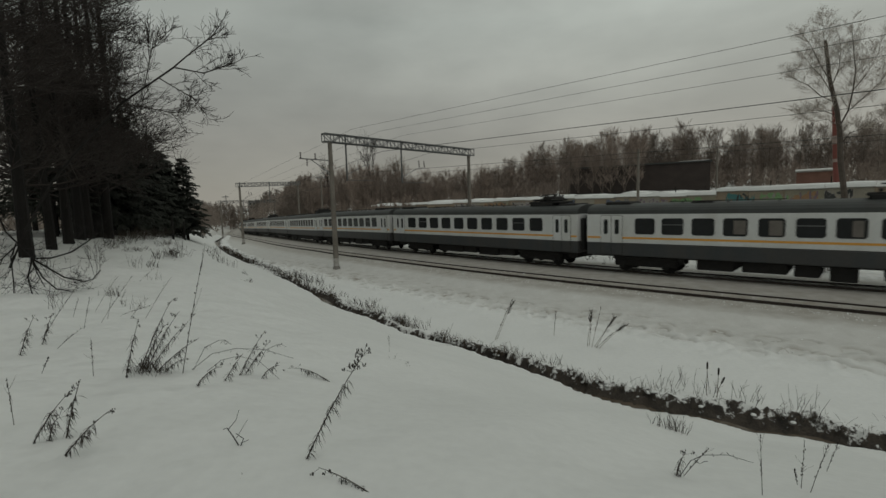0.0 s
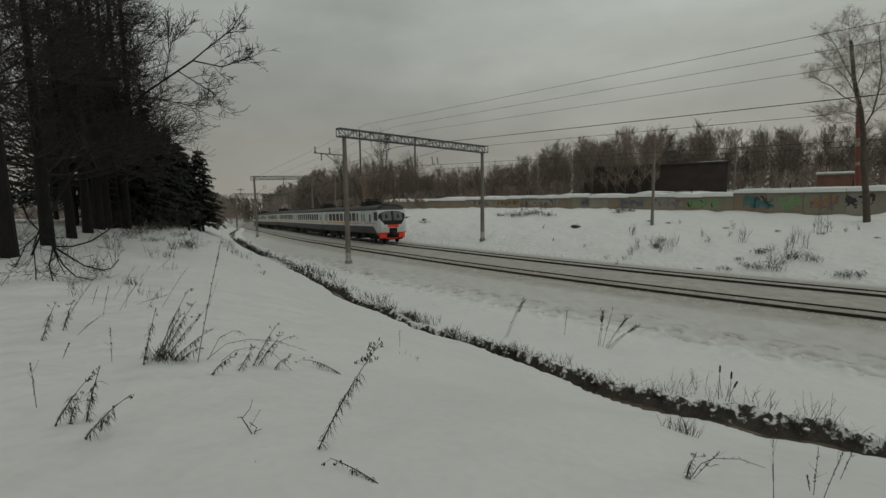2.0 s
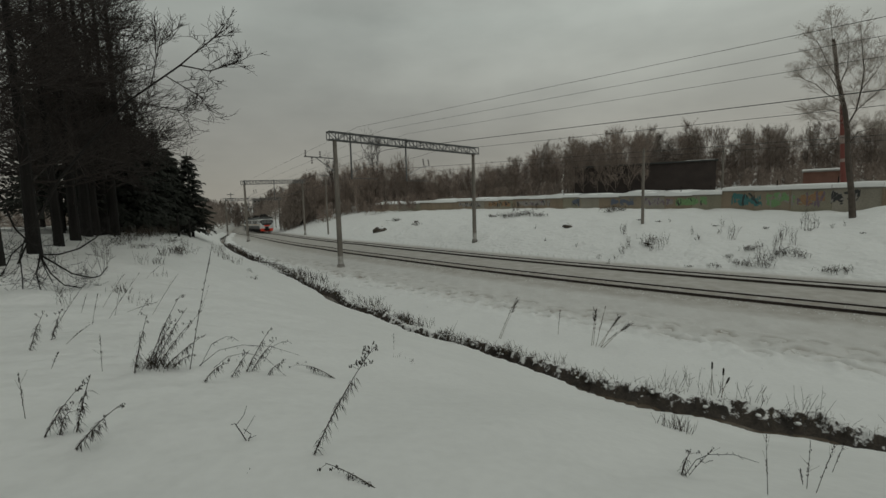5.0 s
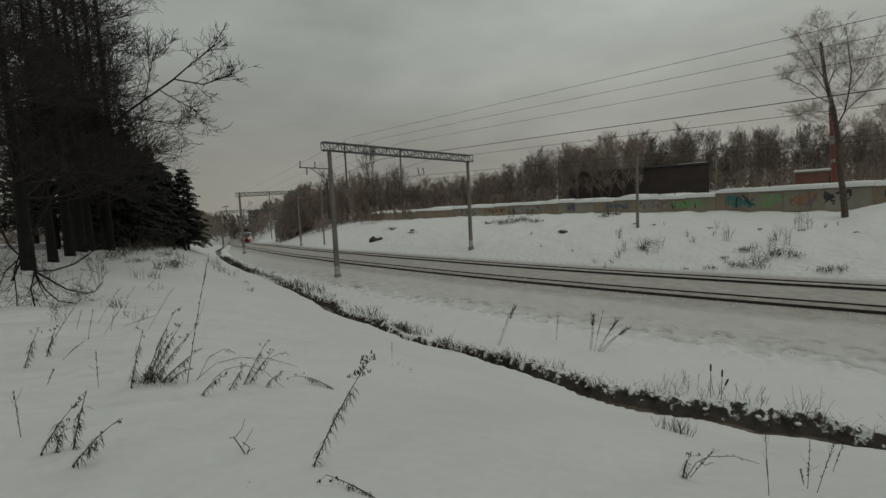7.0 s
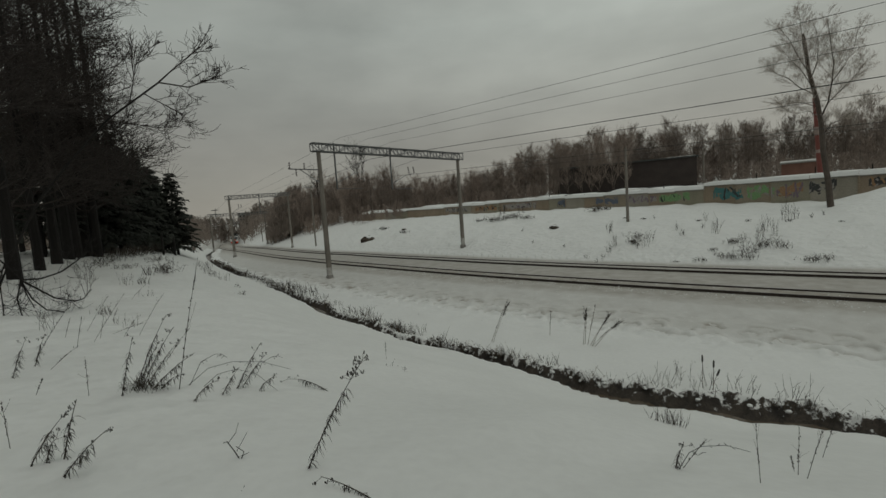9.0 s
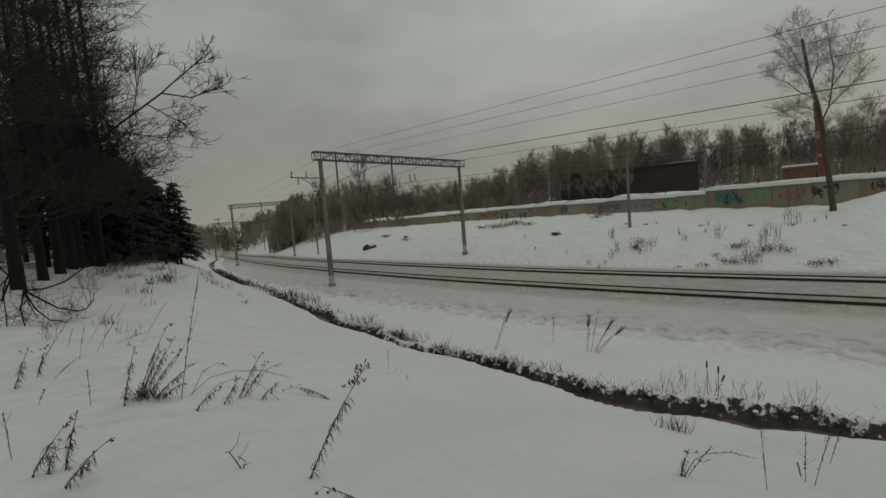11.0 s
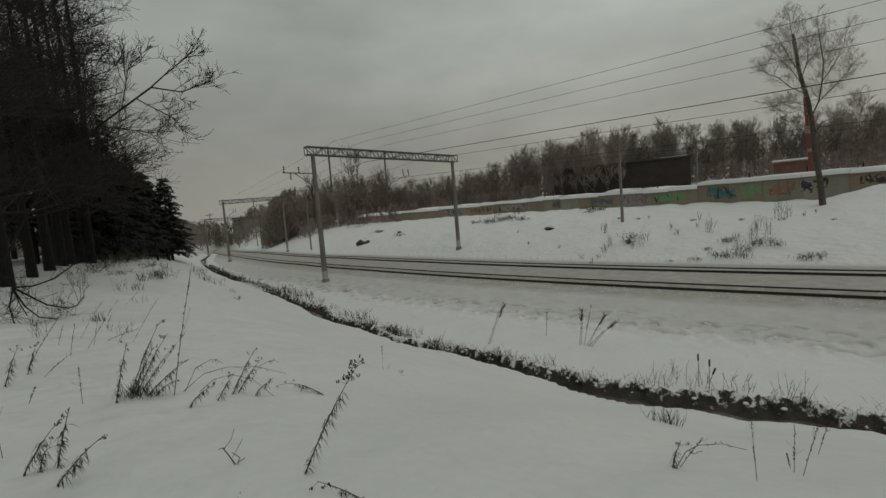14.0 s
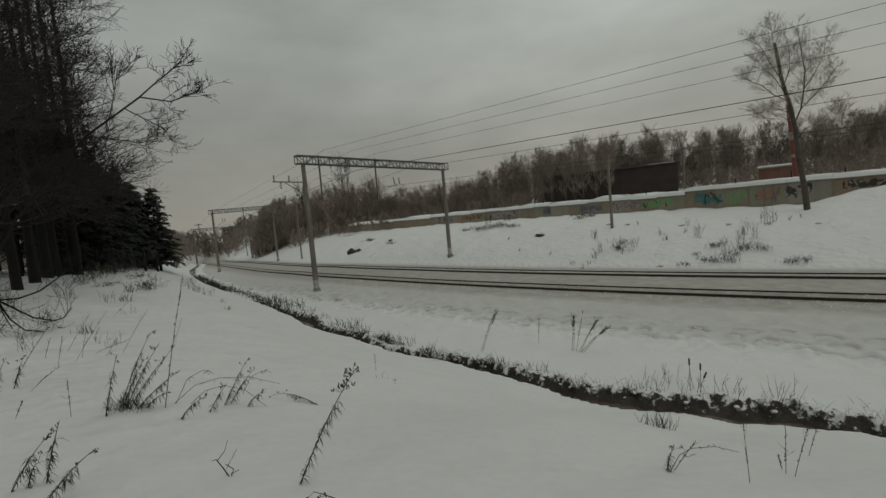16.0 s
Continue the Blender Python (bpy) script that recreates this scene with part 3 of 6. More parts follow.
def bogie(car, x):
    b = Shape()
    for y in (-1.0, 1.0):
        b.box(x - 1.85, x + 1.85, y * 1.15 - 0.12, y * 1.15 + 0.12, 0.40, 0.90, bevel=0.08)
        for k in (-1.3, 1.3):
            b.box(x + k - 0.18, x + k + 0.18, y - 0.16, y + 0.16, 0.32, 0.66, bevel=0.05)
        for k in (-0.3, 0, 0.3):
            b.tube([(x + k, y, 0.5), (x + k, y, 0.98)], 0.10, 8)
    b.box(x - 0.5, x + 0.5, -1.2, 1.2, 0.55, 0.95, bevel=0.06)
    b.box(x - 1.75, x + 1.75, -0.66, 0.66, 0.40, 1.04, bevel=0.06)
    for k in (-1.3, 1.3):
        b.tube([(x + k, -1.34, 0.5), (x + k, 1.34, 0.5)], 0.17, 8)
    b.box(x - 1.9, x + 1.9, -1.42, 1.42, 0.84, 1.05, bevel=0.05)
    bg = part("bogie", b, M_UNDER, car)
    for k in (-1.3, 1.3):
        w = Shape()
        w.tube([(x + k, -0.80, 0.47), (x + k, -0.70, 0.47)], 0.47, 18)
        w.tube([(x + k, -0.70, 0.47), (x + k, 0.70, 0.47)], 0.09, 8)
        w.tube([(x + k, 0.70, 0.47), (x + k, 0.80, 0.47)], 0.47, 18)
        part("wheelset", w, M_UNDER, bg)


def roof_line(n=12, r=0.0):
    out = []
    for i in range(n + 1):
        a = math.pi * i / n
        c, s_ = math.cos(a), math.sin(a)
        out.append(((HALF - r) * math.copysign(abs(c) ** 0.75, c), 3.68 + 0.62 * abs(s_) ** 0.8))
    return out


def car_shell(car, x0, x1, stripe_to, stripe_from=0.2, roof_from=None):
    low = Shape()
    low.box(x0, x1, -HALF, HALF, 1.08, 1.88, bevel=0.04)
    part("lower_body", low, M_SLATE, car, "slate-grey lower side")
    up = Shape()
    up.box(x0, x1, -HALF, HALF, 1.88, 3.68, bevel=0.02)
    part("upper_body", up, M_WHITE, car, "greyish white upper side")
    rf = Shape()
    rf.prism([(-HALF, 3.66)] + roof_line()[::-1] + [(HALF, 3.66)], (roof_from or x0) + 0.01, x1 - 0.01)
    part("roof", rf, M_ROOF, car, "dark grey arched roof", smooth=False)
    for y in (-HALF, HALF):
        st = Shape()
        st.add(*plate(stripe_from, stripe_to, 2.14, 2.26, y, 0.004, 0, 0.005))
        part("stripe", st, M_ORANGE, car, "orange stripe")


def roof_gear(car, items):
    for x0, x1, w, h in items:
        g = Shape()
        g.box(x0, x1, -w, w, 4.12, 4.22 + h, bevel=0.08)
        part("roof_box", g, M_UNDER, car)


def pantograph(car, x):
    p = Shape()
    for y in (-0.75, 0.75):
        p.tube([(x - 1.0, y, 4.50), (x + 1.0, y, 4.50)], 0.035, 5)
        p.tube([(x - 0.9, y, 4.47), (x + 0.5, y * 0.8, 4.75), (x - 0.8, y * 0.6, 4.98)], 0.03, 5)
        p.tube([(x + 0.9, y, 4.47), (x - 0.5, y * 0.8, 4.75), (x + 0.8, y * 0.6, 4.98)], 0.03, 5)
        for k in (-0.9, 0.9):
            p.tube([(x + k, y, 4.1), (x + k, y, 4.45)], 0.06, 6)
    for k in (-0.18, 0.18):
        p.tube([(x + k, -1.0, 4.92), (x + k, -0.6, 5.04), (x + k, 0.6, 5.04), (x + k, 1.0, 4.92)], 0.035, 5)
    p.box(x - 1.3, x + 1.3, -0.95, 0.95, 4.40, 4.56, bevel=0.05)
    p.box(x - 0.75, x + 0.35, -0.7, 0.7, 4.55, 4.92, bevel=0.12)
    for k in (-0.7, 0.1, 0.8):
        p.tube([(x + k, -1.0, 4.66), (x + k, 1.0, 4.66)], 0.09, 6)
    part("pantograph", p, M_UNDER, car, "folded roof pantograph")


def roof_bars(car, x0, x1):
    b = Shape()
    for x in np.arange(x0, x1 + 0.01, 1.15):
        b.tube([(x, 0.9, 4.0), (x, 0.9, 4.36)], 0.035, 5)
    b.tube([(x0 - 0.3, 0.9, 4.36), (x1 + 0.3, 0.9, 4.36)], 0.025, 5)
    part("roof_conduit", b, M_UNDER, car)


def under_boxes(car, rows):
    beam = Shape()
    beam.box(1.2, 20.0, -1.3, 1.3, 0.97, 1.06, bevel=0.03)
    part("underframe", beam, M_UNDER, car)
    for x0, x1, z0 in rows:
        b = Shape()
        b.box(x0, x1, -1.35, 1.35, z0, 1.06, bevel=0.06)
        part("equipment_box", b, M_UNDER, car)


def hoses(car, x):
    """Slack cables and brake hoses that hang between two cars."""
    for y, low in ((-1.25, 0.62), (-0.9, 0.78), (0.9, 0.78), (1.25, 0.62)):
        sh = Shape()
        sh.tube([(x + 0.5 * (k / 8 - 0.1), y, 1.12 - (1.12 - low) * math.sin(math.pi * k / 8)) for k in range(9)], 0.022, 5)
        part("hose", sh, M_BLACK, car)


def middle_car(m, pant):
    """x runs ahead from the end of the car that is last in the train; 0 to 20.9."""
    car = thing("railway_carriage", "white and slate-grey electric train carriage with an orange stripe", "train carriage", m, "train carriages")
    car_shell(car, 0.15, 20.95, 20.9)
    for y in (-HALF, HALF):
        for i in range(10):
            side_window(car, 2.98 + 1.6 * i, 4.04 + 1.6 * i, 2.52, 3.38, y, i in (1, 8))
        side_door(car, 0.66, 2.08, y)
        side_door(car, 19.06, 20.46, y)
    bogie(car, 3.6)
    bogie(car, 17.4)
    under_boxes(car, [(0.4, 1.1, 0.7), (5.8, 7.4, 0.50), (7.5, 9.6, 0.42), (9.9, 11.3, 0.5), (11.5, 14.6, 0.46), (19.4, 20.4, 0.75)])
    roof_gear(car, [(0.8, 2.2, 0.9, 0.16), (2.6, 4.6, 1.0, 0.22), (18.6, 20.4, 0.95, 0.2), (15.2, 16.6, 0.8, 0.12)])
    roof_bars(car, 6.0, 15.0)
    if pant:
        pantograph(car, 3.4)
    g = Shape()
    g.box(-0.14, 0.16, -0.75, 0.75, 1.2, 3.55, bevel=0.05)
    g.box(-0.12, 0.14, -1.35, 1.35, 1.3, 3.4, bevel=0.05)
    part("gangway", g, M_BLACK, car, "black rubber gangway bellows")
    hoses(car, 20.9)
    return car


def head_car(m):
    """The last car, whose cab looks back along the line; x runs ahead, its nose tip is at x = -1.0."""
    nx = -1.05
    car = thing("railway_cab_car", "white cab car with dark windscreen and red-orange skirt", "train carriage", m, "train carriages")
    car_shell(car, 0.78 + nx, 20.1, 20.05, 0.4, 1.15 + nx)
    # nose: rows from the skirt to the roof, columns across
    rows = [(1.05, 0.56), (1.18, 0.51), (1.3, 0.48), (1.46, 0.45), (1.62, 0.42), (1.78, 0.41), (1.95, 0.40), (2.1, 0.415), (2.25, 0.44), (2.42, 0.475), (2.6, 0.515), (2.8, 0.565), (3.0, 0.62), (3.2, 0.675), (3.4, 0.735), (3.56, 0.78), (3.72, 0.84), (3.98, 0.98), (4.2, 1.22)]
    levels = sorted(set([round(1.05 + 0.05 * i, 3) for i in range(54)] + [3.72, 3.98, 4.2]))
    rows = [(z, float(np.interp(z, [q[0] for q in rows], [q[1] for q in rows]))) for z in levels if z <= 4.2]
    cols = [-1, -0.97, -0.92, -0.84, -0.74, -0.62, -0.5, -0.36, -0.2, 0, 0.2, 0.36, 0.5, 0.62, 0.74, 0.84, 0.92, 0.97, 1]
    cols = [float(np.interp(i / 72 * 18, range(19), cols)) for i in range(73)]
    v, f, slot = [], [], []
    for i, (z, x) in enumerate(rows):
        for c in cols:
            a = abs(c)
            wide = HALF * (1 if z < 3.55 else max(0.12, 1 - ((z - 3.55) / 0.68) ** 1.7))
            back = 0.11 * a ** 2.4 + max(0.0, 0.82 - x - 0.11) * max(0, (a - 0.84) / 0.16)
            v.append((x + back + nx, wide * c, z))
    n = len(cols)
    for i in range(len(rows) - 1):
        for j in range(n - 1):
            f.append((i * n + j, i * n + j + 1, (i + 1) * n + j + 1, (i + 1) * n + j))
            z, c = (rows[i][0] + rows[i + 1][0]) / 2, abs(cols[j] + cols[j + 1]) / 2
            k = 0
            if 2.06 < z < 3.70 and c < min(0.975, 0.60 + 0.46 * (z - 2.06)):
                k = 1
            elif z > 3.68:
                k = 2
            elif 1.76 < z < 2.06 and c < 0.40:
                k = 3
            elif z < 1.7 and c < 0.30:
                k = 1
            elif z < 1.2:
                k = 3
            slot.append(k)
    nose = Shape()
    nose.v, nose.f, nose.m = v, f, slot
    part("cab_front", nose, [M_WHITE, M_BLACK, M_ROOF, M_RED, M_SLATE], car, "rounded cab front with dark windscreen surround")
    for a, b in ((-1.22, -0.12), (0.12, 1.22)):
        g = Shape()
        pts = []
        for z, x in ((2.52, 0.497), (3.56, 0.78)):
            for y in (a, b):
                pts.append((x + 0.11 * (abs(y) / HALF) ** 2.4 - 0.02 + nx, y, z))
        g.add(pts, [(0, 1, 3, 2)])
        g.add([(q[0] + 0.02, q[1], q[2]) for q in pts], [(0, 2, 3, 1)])
        part("windscreen", g, M_SCREEN, car)
    for y in (-1.0, 1.0):
        h = Shape()
        h.tube([(0.65 + nx, y, 1.62), (0.42 + nx, y, 1.62)], 0.10, 12)
        part("headlight", h, M_LAMP, car)
    # side of the cab: white down to a slanting edge
    for y in (-HALF, HALF):
        sg = 1 if y > 0 else -1
        w = Shape()
        w.add([(x + nx, y + sg * k, z) for k in (0.006, -0.01) for x, z in ((0.78, 1.90), (2.0, 1.90), (1.75, 1.66), (1.3, 1.32), (0.78, 1.12))], [(0, 1, 2, 3, 4), (9, 8, 7, 6, 5)] + [(i, (i + 1) % 5, 5 + (i + 1) % 5, 5 + i) for i in range(5)])
        part("cab_side", w, M_WHITE, car)
    sk = Shape()
    for sg in (-1, 1):
        out = [(0.70, 0.55), (0.86, 0.58), (0.98, 0.80), (1.62, 1.00), (1.60, 1.10), (0.70, 1.10)]
        v = [(x + nx, sg * 1.52, z) for x, z in out] + [(x + nx, sg * 1.30, z) for x, z in out]
        sk.add(v, [(0, 1, 2, 3, 4, 5), (11, 10, 9, 8, 7, 6)] + [(i, (i + 1) % 6, 6 + (i + 1) % 6, 6 + i) for i in range(6)])
        sk.box(0.58 + nx, 0.95 + nx, min(sg * 0.70, sg * 1.5), max(sg * 0.70, sg * 1.5), 0.54, 1.08, bevel=0.08)
    sk.box(0.70 + nx, 0.95 + nx, -0.74, 0.74, 0.46, 0.58, bevel=0.05)
    part("pilot", sk, M_RED, car, "red-orange pilot skirt")
    cp = Shape()
    cp.tube([(0.9 + nx, 0, 1.05), (0.35 + nx, 0, 1.05)], 0.17, 10)
    cp.box(0.10 + nx, 0.40 + nx, -0.27, 0.27, 0.80, 1.32, bevel=0.08)
    part("coupler", cp, M_UNDER, car, "black coupler")
    for y in (-HALF, HALF):
        for x0, x1, split in ((6.60, 7.64, 0), (8.08, 9.16, 1), (9.66, 10.72, 0), (11.26, 12.32, 0), (12.80, 13.86, 0), (14.36, 15.46, 1), (15.92, 17.0, 0)):
            side_window(car, x0, x1, 2.48, 3.36, y, split)
        side_window(car, 5.70, 6.08, 2.48, 3.36, y, 0)
        side_window(car, 1.75, 2.12, 2.34, 3.22, y, 0)
        side_window(car, 0.34, 0.72, 2.56, 3.42, y, 0)
        side_window(car, -0.20, 0.26, 2.56, 3.42, y, 0)
        side_door(car, 3.35, 4.72, y)
        side_door(car, 17.78, 19.2, y)
    # blinds drawn in some windows
    for x0, x1, z0 in ((11.30, 11.86, 2.55), (9.72, 10.3, 2.52), (6.7, 7.1, 2.52)):
        for y in (-HALF, HALF):
            bl = Shape()
            bl.add(*plate(x0, x1, z0, 3.28, y + math.copysign(0.016, y), 0.004, 0, 0.02))
            part("blind", bl, M_BLIND, car, "pale blind behind the glass")
    hoses(car, 20.1)
    bogie(car, 1.45)
    pantograph(car, 5.4)
    bogie(car, 16.6)
    under_boxes(car, [(4.3, 5.9, 0.45), (6.8, 7.85, 0.30), (8.2, 9.25, 0.42), (9.5, 11.5, 0.48), (11.85, 13.7, 0.45)])
    roof_gear(car, [(2.0, 2.5, 0.8, 0.2), (2.9, 3.4, 0.9, 0.22), (4.4, 6.6, 1.0, 0.3), (13.0, 14.2, 0.9, 0.12), (17.6, 19.2, 0.95, 0.2)])
    roof_bars(car, 10.0, 15.0)
    g = Shape()
    g.box(20.05, 20.45, -0.75, 0.75, 1.2, 3.55, bevel=0.05)
    part("gangway", g, M_BLACK, car, "black rubber gangway bellows")
    return car


NOSE, PITCH = -6.95, 21.17


def car_pose(s_rear, length):
    """The pose of a car whose rear end stands s_rear along the far track."""
    a, _ = on_line(s_rear + 0.17 * length)
    b, _ = on_line(s_rear + 0.83 * length)
    d = b - a
    h = math.atan2(d.y, d.x)
    tilt = math.atan2(d.z, math.hypot(d.x, d.y))
    start = a - d / 0.66 * 0.17
    return Matrix.Translation(start) @ Matrix.Rotation(h, 4, "Z") @ Matrix.Rotation(-tilt, 4, "Y")


TRAIN = []
last = head_car(car_pose(NOSE, 20.3))
TRAIN.append((last, 0.0, 20.3))
first_mid = middle_car(car_pose(NOSE + 20.46, 20.9), True)
plain_mid = middle_car(car_pose(NOSE + 20.46 + PITCH, 20.9), False)
TRAIN.append((first_mid, 20.46, 20.9))
TRAIN.append((plain_mid, 20.46 + PITCH, 20.9))
for i in range(2, CARS - 1):
    src = first_mid if i % 2 == 0 else plain_mid
    back = 20.46 + PITCH * i
    TRAIN.append((copy_thing(src, car_pose(NOSE + back, 20.9)), back, 20.9))


# ---------------------------------------------------------------- overhead line
def lattice(sh, a, b, deep=0.62, wide=0.5, step=0.75, bar=0.035):
    """A box girder from a to b: four chords, verticals and diagonals."""
    a, b = Vector(a), Vector(b)
    along = (b - a)
    side = along.cross(Vector((0, 0, 1))).normalized() * (wide / 2)
    n = max(2, int(along.length / step))
    for sg in (-1, 1):
        for z in (0, deep):
            o = side * sg + Vector((0, 0, z))
            sh.tube([a + o, b + o], bar * 1.5, 4)
        for i in range(n + 1):
            q = a + along * i / n + side * sg
            sh.tube([q, q + Vector((0, 0, deep))], bar, 4)
            if i < n:
                q2 = a + along * (i + 1) / n + side * sg
                lo, hi = (q, q2 + Vector((0, 0, deep))) if i % 2 else (q + Vector((0, 0, deep)), q2)
                sh.tube([lo, hi], bar, 4)
    for i in range(0, n + 1, 2):
        for z in (0, deep):
            q = a + along * i / n + Vector((0, 0, z))
            sh.tube([q - side, q + side], bar, 4)


def insulator(parent, a, b, discs=4):
    a, b = Vector(a), Vector(b)
    sh = Shape()
    sh.tube([a, b], 0.02, 5)
    for i in range(discs):
        q = a.lerp(b, (i + 0.5) / discs)
        w = (b - a).normalized() * 0.035
        sh.tube([q - w, q + w], 0.07, 8)
    return part("insulator", sh, M_INSUL, parent)


def gantry(s, d0, d1, top0, top1, arm, hang, label, skew=0.0):
    g = thing("overhead_line_gantry", label, "gantry", group="overhead line gantries")
    posts = []
    for d, top, r, ahead in ((d0, top0, 0.23, 0.0), (d1, top1, 0.21, skew)):
        q = stand(s + ahead, d)
        sh = Shape()
        sh.tube([q + Vector((0, 0, -0.5)), q + Vector((0, 0, 3)), Vector((q.x, q.y, top))], [r, r * 0.93, r * 0.72], 12)
        part("post", sh, M_POST, g, "grey concrete post")
        wash = Shape()
        wash.tube([q + Vector((0, 0, 0.1)), q + Vector((0, 0, 0.95))], [r * 1.015, r * 0.995], 12)
        part("whitewashed_base", wash, M_WASH, g, "pale whitewashed foot")
        ft = Shape()
        ft.tube([q + Vector((0, 0, -0.4)), q + Vector((0, 0, 0.18)), q + Vector((0, 0, 0.3))], [0.30, 0.30, 0.24], 10)
        part("footing", ft, M_CONC, g)
        posts.append(Vector((q.x, q.y, top)))
    a, b = posts
    over = (b - a).normalized() * 0.55
    bm = Shape()
    lattice(bm, a - over, b + over)
    part("crossbeam", bm, M_STEEL, g, "grey steel lattice crossbeam")
    out = (b - a).normalized()
    for d in hang:
        w = (d - d0) / (d1 - d0)
        q = a.lerp(b, w)
        h = Shape()
        h.tube([q + Vector((0, 0, 0.75)), q + Vector((0, 0, -3.0))], 0.075, 6)
        part("dropper_post", h, M_STEEL, g)
        r = Shape()
        r.tube([q + Vector((0, 0, -2.5)), q + out * 1.6 + Vector((0, 0, -1.7)), q + out * 2.4 + Vector((0, 0, -1.5))], 0.03, 5)
        r.tube([q + Vector((0, 0, -2.95)), q + out * 2.5 + Vector((0, 0, -2.9))], 0.025, 5)
        part("registration_arm", r, M_STEEL, g)
        for k in (1.9, 2.5):
            insulator(g, q + out * k + Vector((0, 0, -0.9)), q + out * (k + 0.1) + Vector((0, 0, -1.5)))
    if arm:
        c = Shape()
        z = -1.45
        c.tube([a + Vector((0, 0, z)), a - out * 2.6 + Vector((0, 0, z))], 0.045, 5)
        c.tube([a + Vector((0, 0, z - 1.1)), a - out * 1.7 + Vector((0, 0, z))], 0.035, 5)
        part("crossarm", c, M_STEEL, g)
        for k in (1.3, 2.5):
            insulator(g, a - out * k + Vector((0, 0, z)), a - out * k + Vector((0, 0, z + 0.5)), 3)
        insulator(g, a - out * 2.0 + Vector((0, 0, z)), a - out * 2.0 + Vector((0, 0, z - 0.55)), 3)
    return posts


GANTRIES = [(-26.0, -10.4, 4.3, 9.8, 9.6), (30.3, -10.3, 4.85, 9.72, 9.25), (78.0, -9.0, 2.9, 8.25, 8.9), (128.0, -9.0, 4.6, 6.0, 5.9)]
for i, (s, d0, d1, t0, t1) in enumerate(GANTRIES):
    gantry(s, d0, d1, t0, t1, i in (1,), (-8.9, -3.4), "railway gantry of two concrete posts and a lattice beam", 10.0 if i == 2 else 0.0)


def wire(name, d, heights, sag, thick, label, group):
    sh = Shape()
    for (s0, *_), (s1, *_), za, zb in zip(GANTRIES, GANTRIES[1:], heights, heights[1:]):
        a, b = on_line(s0, d)[0], on_line(s1, d)[0]
        a.z, b.z = za, zb
        sh.tube([a.lerp(b, k / 12) - Vector((0, 0, sag * 4 * (k / 12) * (1 - k / 12))) for k in range(13)], thick, 5)
    tagged(part(name, sh, M_WIRE), label, "wire", group)


for d, za, zb, zc, zd in ((-8.2, 11.1, 10.9, 9.0, 7.0), (-5.6, 10.95, 10.9, 8.95, 6.9), (-3.2, 10.5, 10.7, 8.9, 6.8)):
    wire("feeder_wire", d, (za, zb, zc, zd), 0.02, 0.010, "dark overhead feeder wire between the gantries", "feeder wires")
for d, za, zb, zl in ((-DN, 8.5, 9.2, 6.6), (0.0, 8.5, 9.3, 6.9)):
    wire("messenger_wire", d, (za, zb, 6.9, 5.7), 0.03, 0.020 if d else 0.013, "dark overhead messenger wire above the track", "overhead wires")
    wire("contact_wire", d, (zl, 7.5, 5.6, 4.7), 0.05, 0.011, "dark overhead contact wire above the track", "overhead wires")


def pole(q, high, arm, label):
    p = thing("utility_pole", label, "pole", Matrix.Translation(q), "utility poles")
    sh = Shape()
    sh.tube([(0, 0, -0.4), (0, 0, high)], [0.15, 0.10], 9)
    part("post", sh, M_POST, p)
    if arm:
        c = Shape()
        c.box(-0.9, 0.9, -0.05, 0.05, high - 0.5, high - 0.4, bevel=0.01)
        part("crossarm", c, M_STEEL, p)
        for x in (-0.8, -0.3, 0.3, 0.8):
            insulator(p, (x, 0, high - 0.4), (x, 0, high - 0.15), 2)


def ground_point(x, y, sink=0.0):
    return Vector((x, y, ground_at(x, y) - sink))


pole(ground_point(18.5, 43.8), 7.0, False, "thin grey concrete pole standing in the snow by the wall")
pole(stand(75.0, 4.2), 11.0, True, "thin grey concrete pole beside the track")
pole(stand(148.0, 6.0), 5.0, False, "thin grey concrete pole beside the track")
pole(ground_point(39.0, 66.0), 7.5, False, "thin grey pole behind the garage wall")


# ---------------------------------------------------------------- garage wall, hall, hut, chimney
WALL_LINE = [(48.0, 30.0), (36.8, 42.0), (31.9, 53.8), (25.5, 65.5), (17.8, 78.2), (6.0, 92.0), (-8.0, 105.0), (-17.0, 112.0)]


def along(points, n):
    """n+1 even steps along a bent line."""
    pts = [Vector(q) for q in points]
    seg = [(b - a).length for a, b in zip(pts, pts[1:])]
    out = []
    for i in range(n + 1):
        r = sum(seg) * i / n
        for k, l in enumerate(seg):
            if r <= l or k == len(seg) - 1:
                out.append(pts[k].lerp(pts[k + 1], min(1, r / l)))
                break
            r -= l
    return out


def wall_shade(name, colour, vary=0.3):
    return mat(name, colour, rough=0.92, vary=vary, scale=0.5, fine=9, bump=0.4)


M_PANELS = [wall_shade("wall_grey", (0.31, 0.285, 0.235)), wall_shade("wall_brown", (0.275, 0.22, 0.16)), wall_shade("wall_olive", (0.28, 0.26, 0.195)),
            wall_shade("wall_ochre", (0.29, 0.245, 0.185))]
M_PAINT = [mat("paint_teal", (0.07, 0.20, 0.20), vary=0.3), mat("paint_green", (0.20, 0.35, 0.16), vary=0.3), mat("paint_blue", (0.13, 0.15, 0.20), vary=0.3),
           mat("paint_violet", (0.20, 0.15, 0.19), vary=0.3), mat("paint_orange", (0.33, 0.20, 0.11), vary=0.3), mat("paint_pale", (0.30, 0.28, 0.26), vary=0.2),
           mat("paint_black", (0.05, 0.05, 0.05), vary=0.2)]


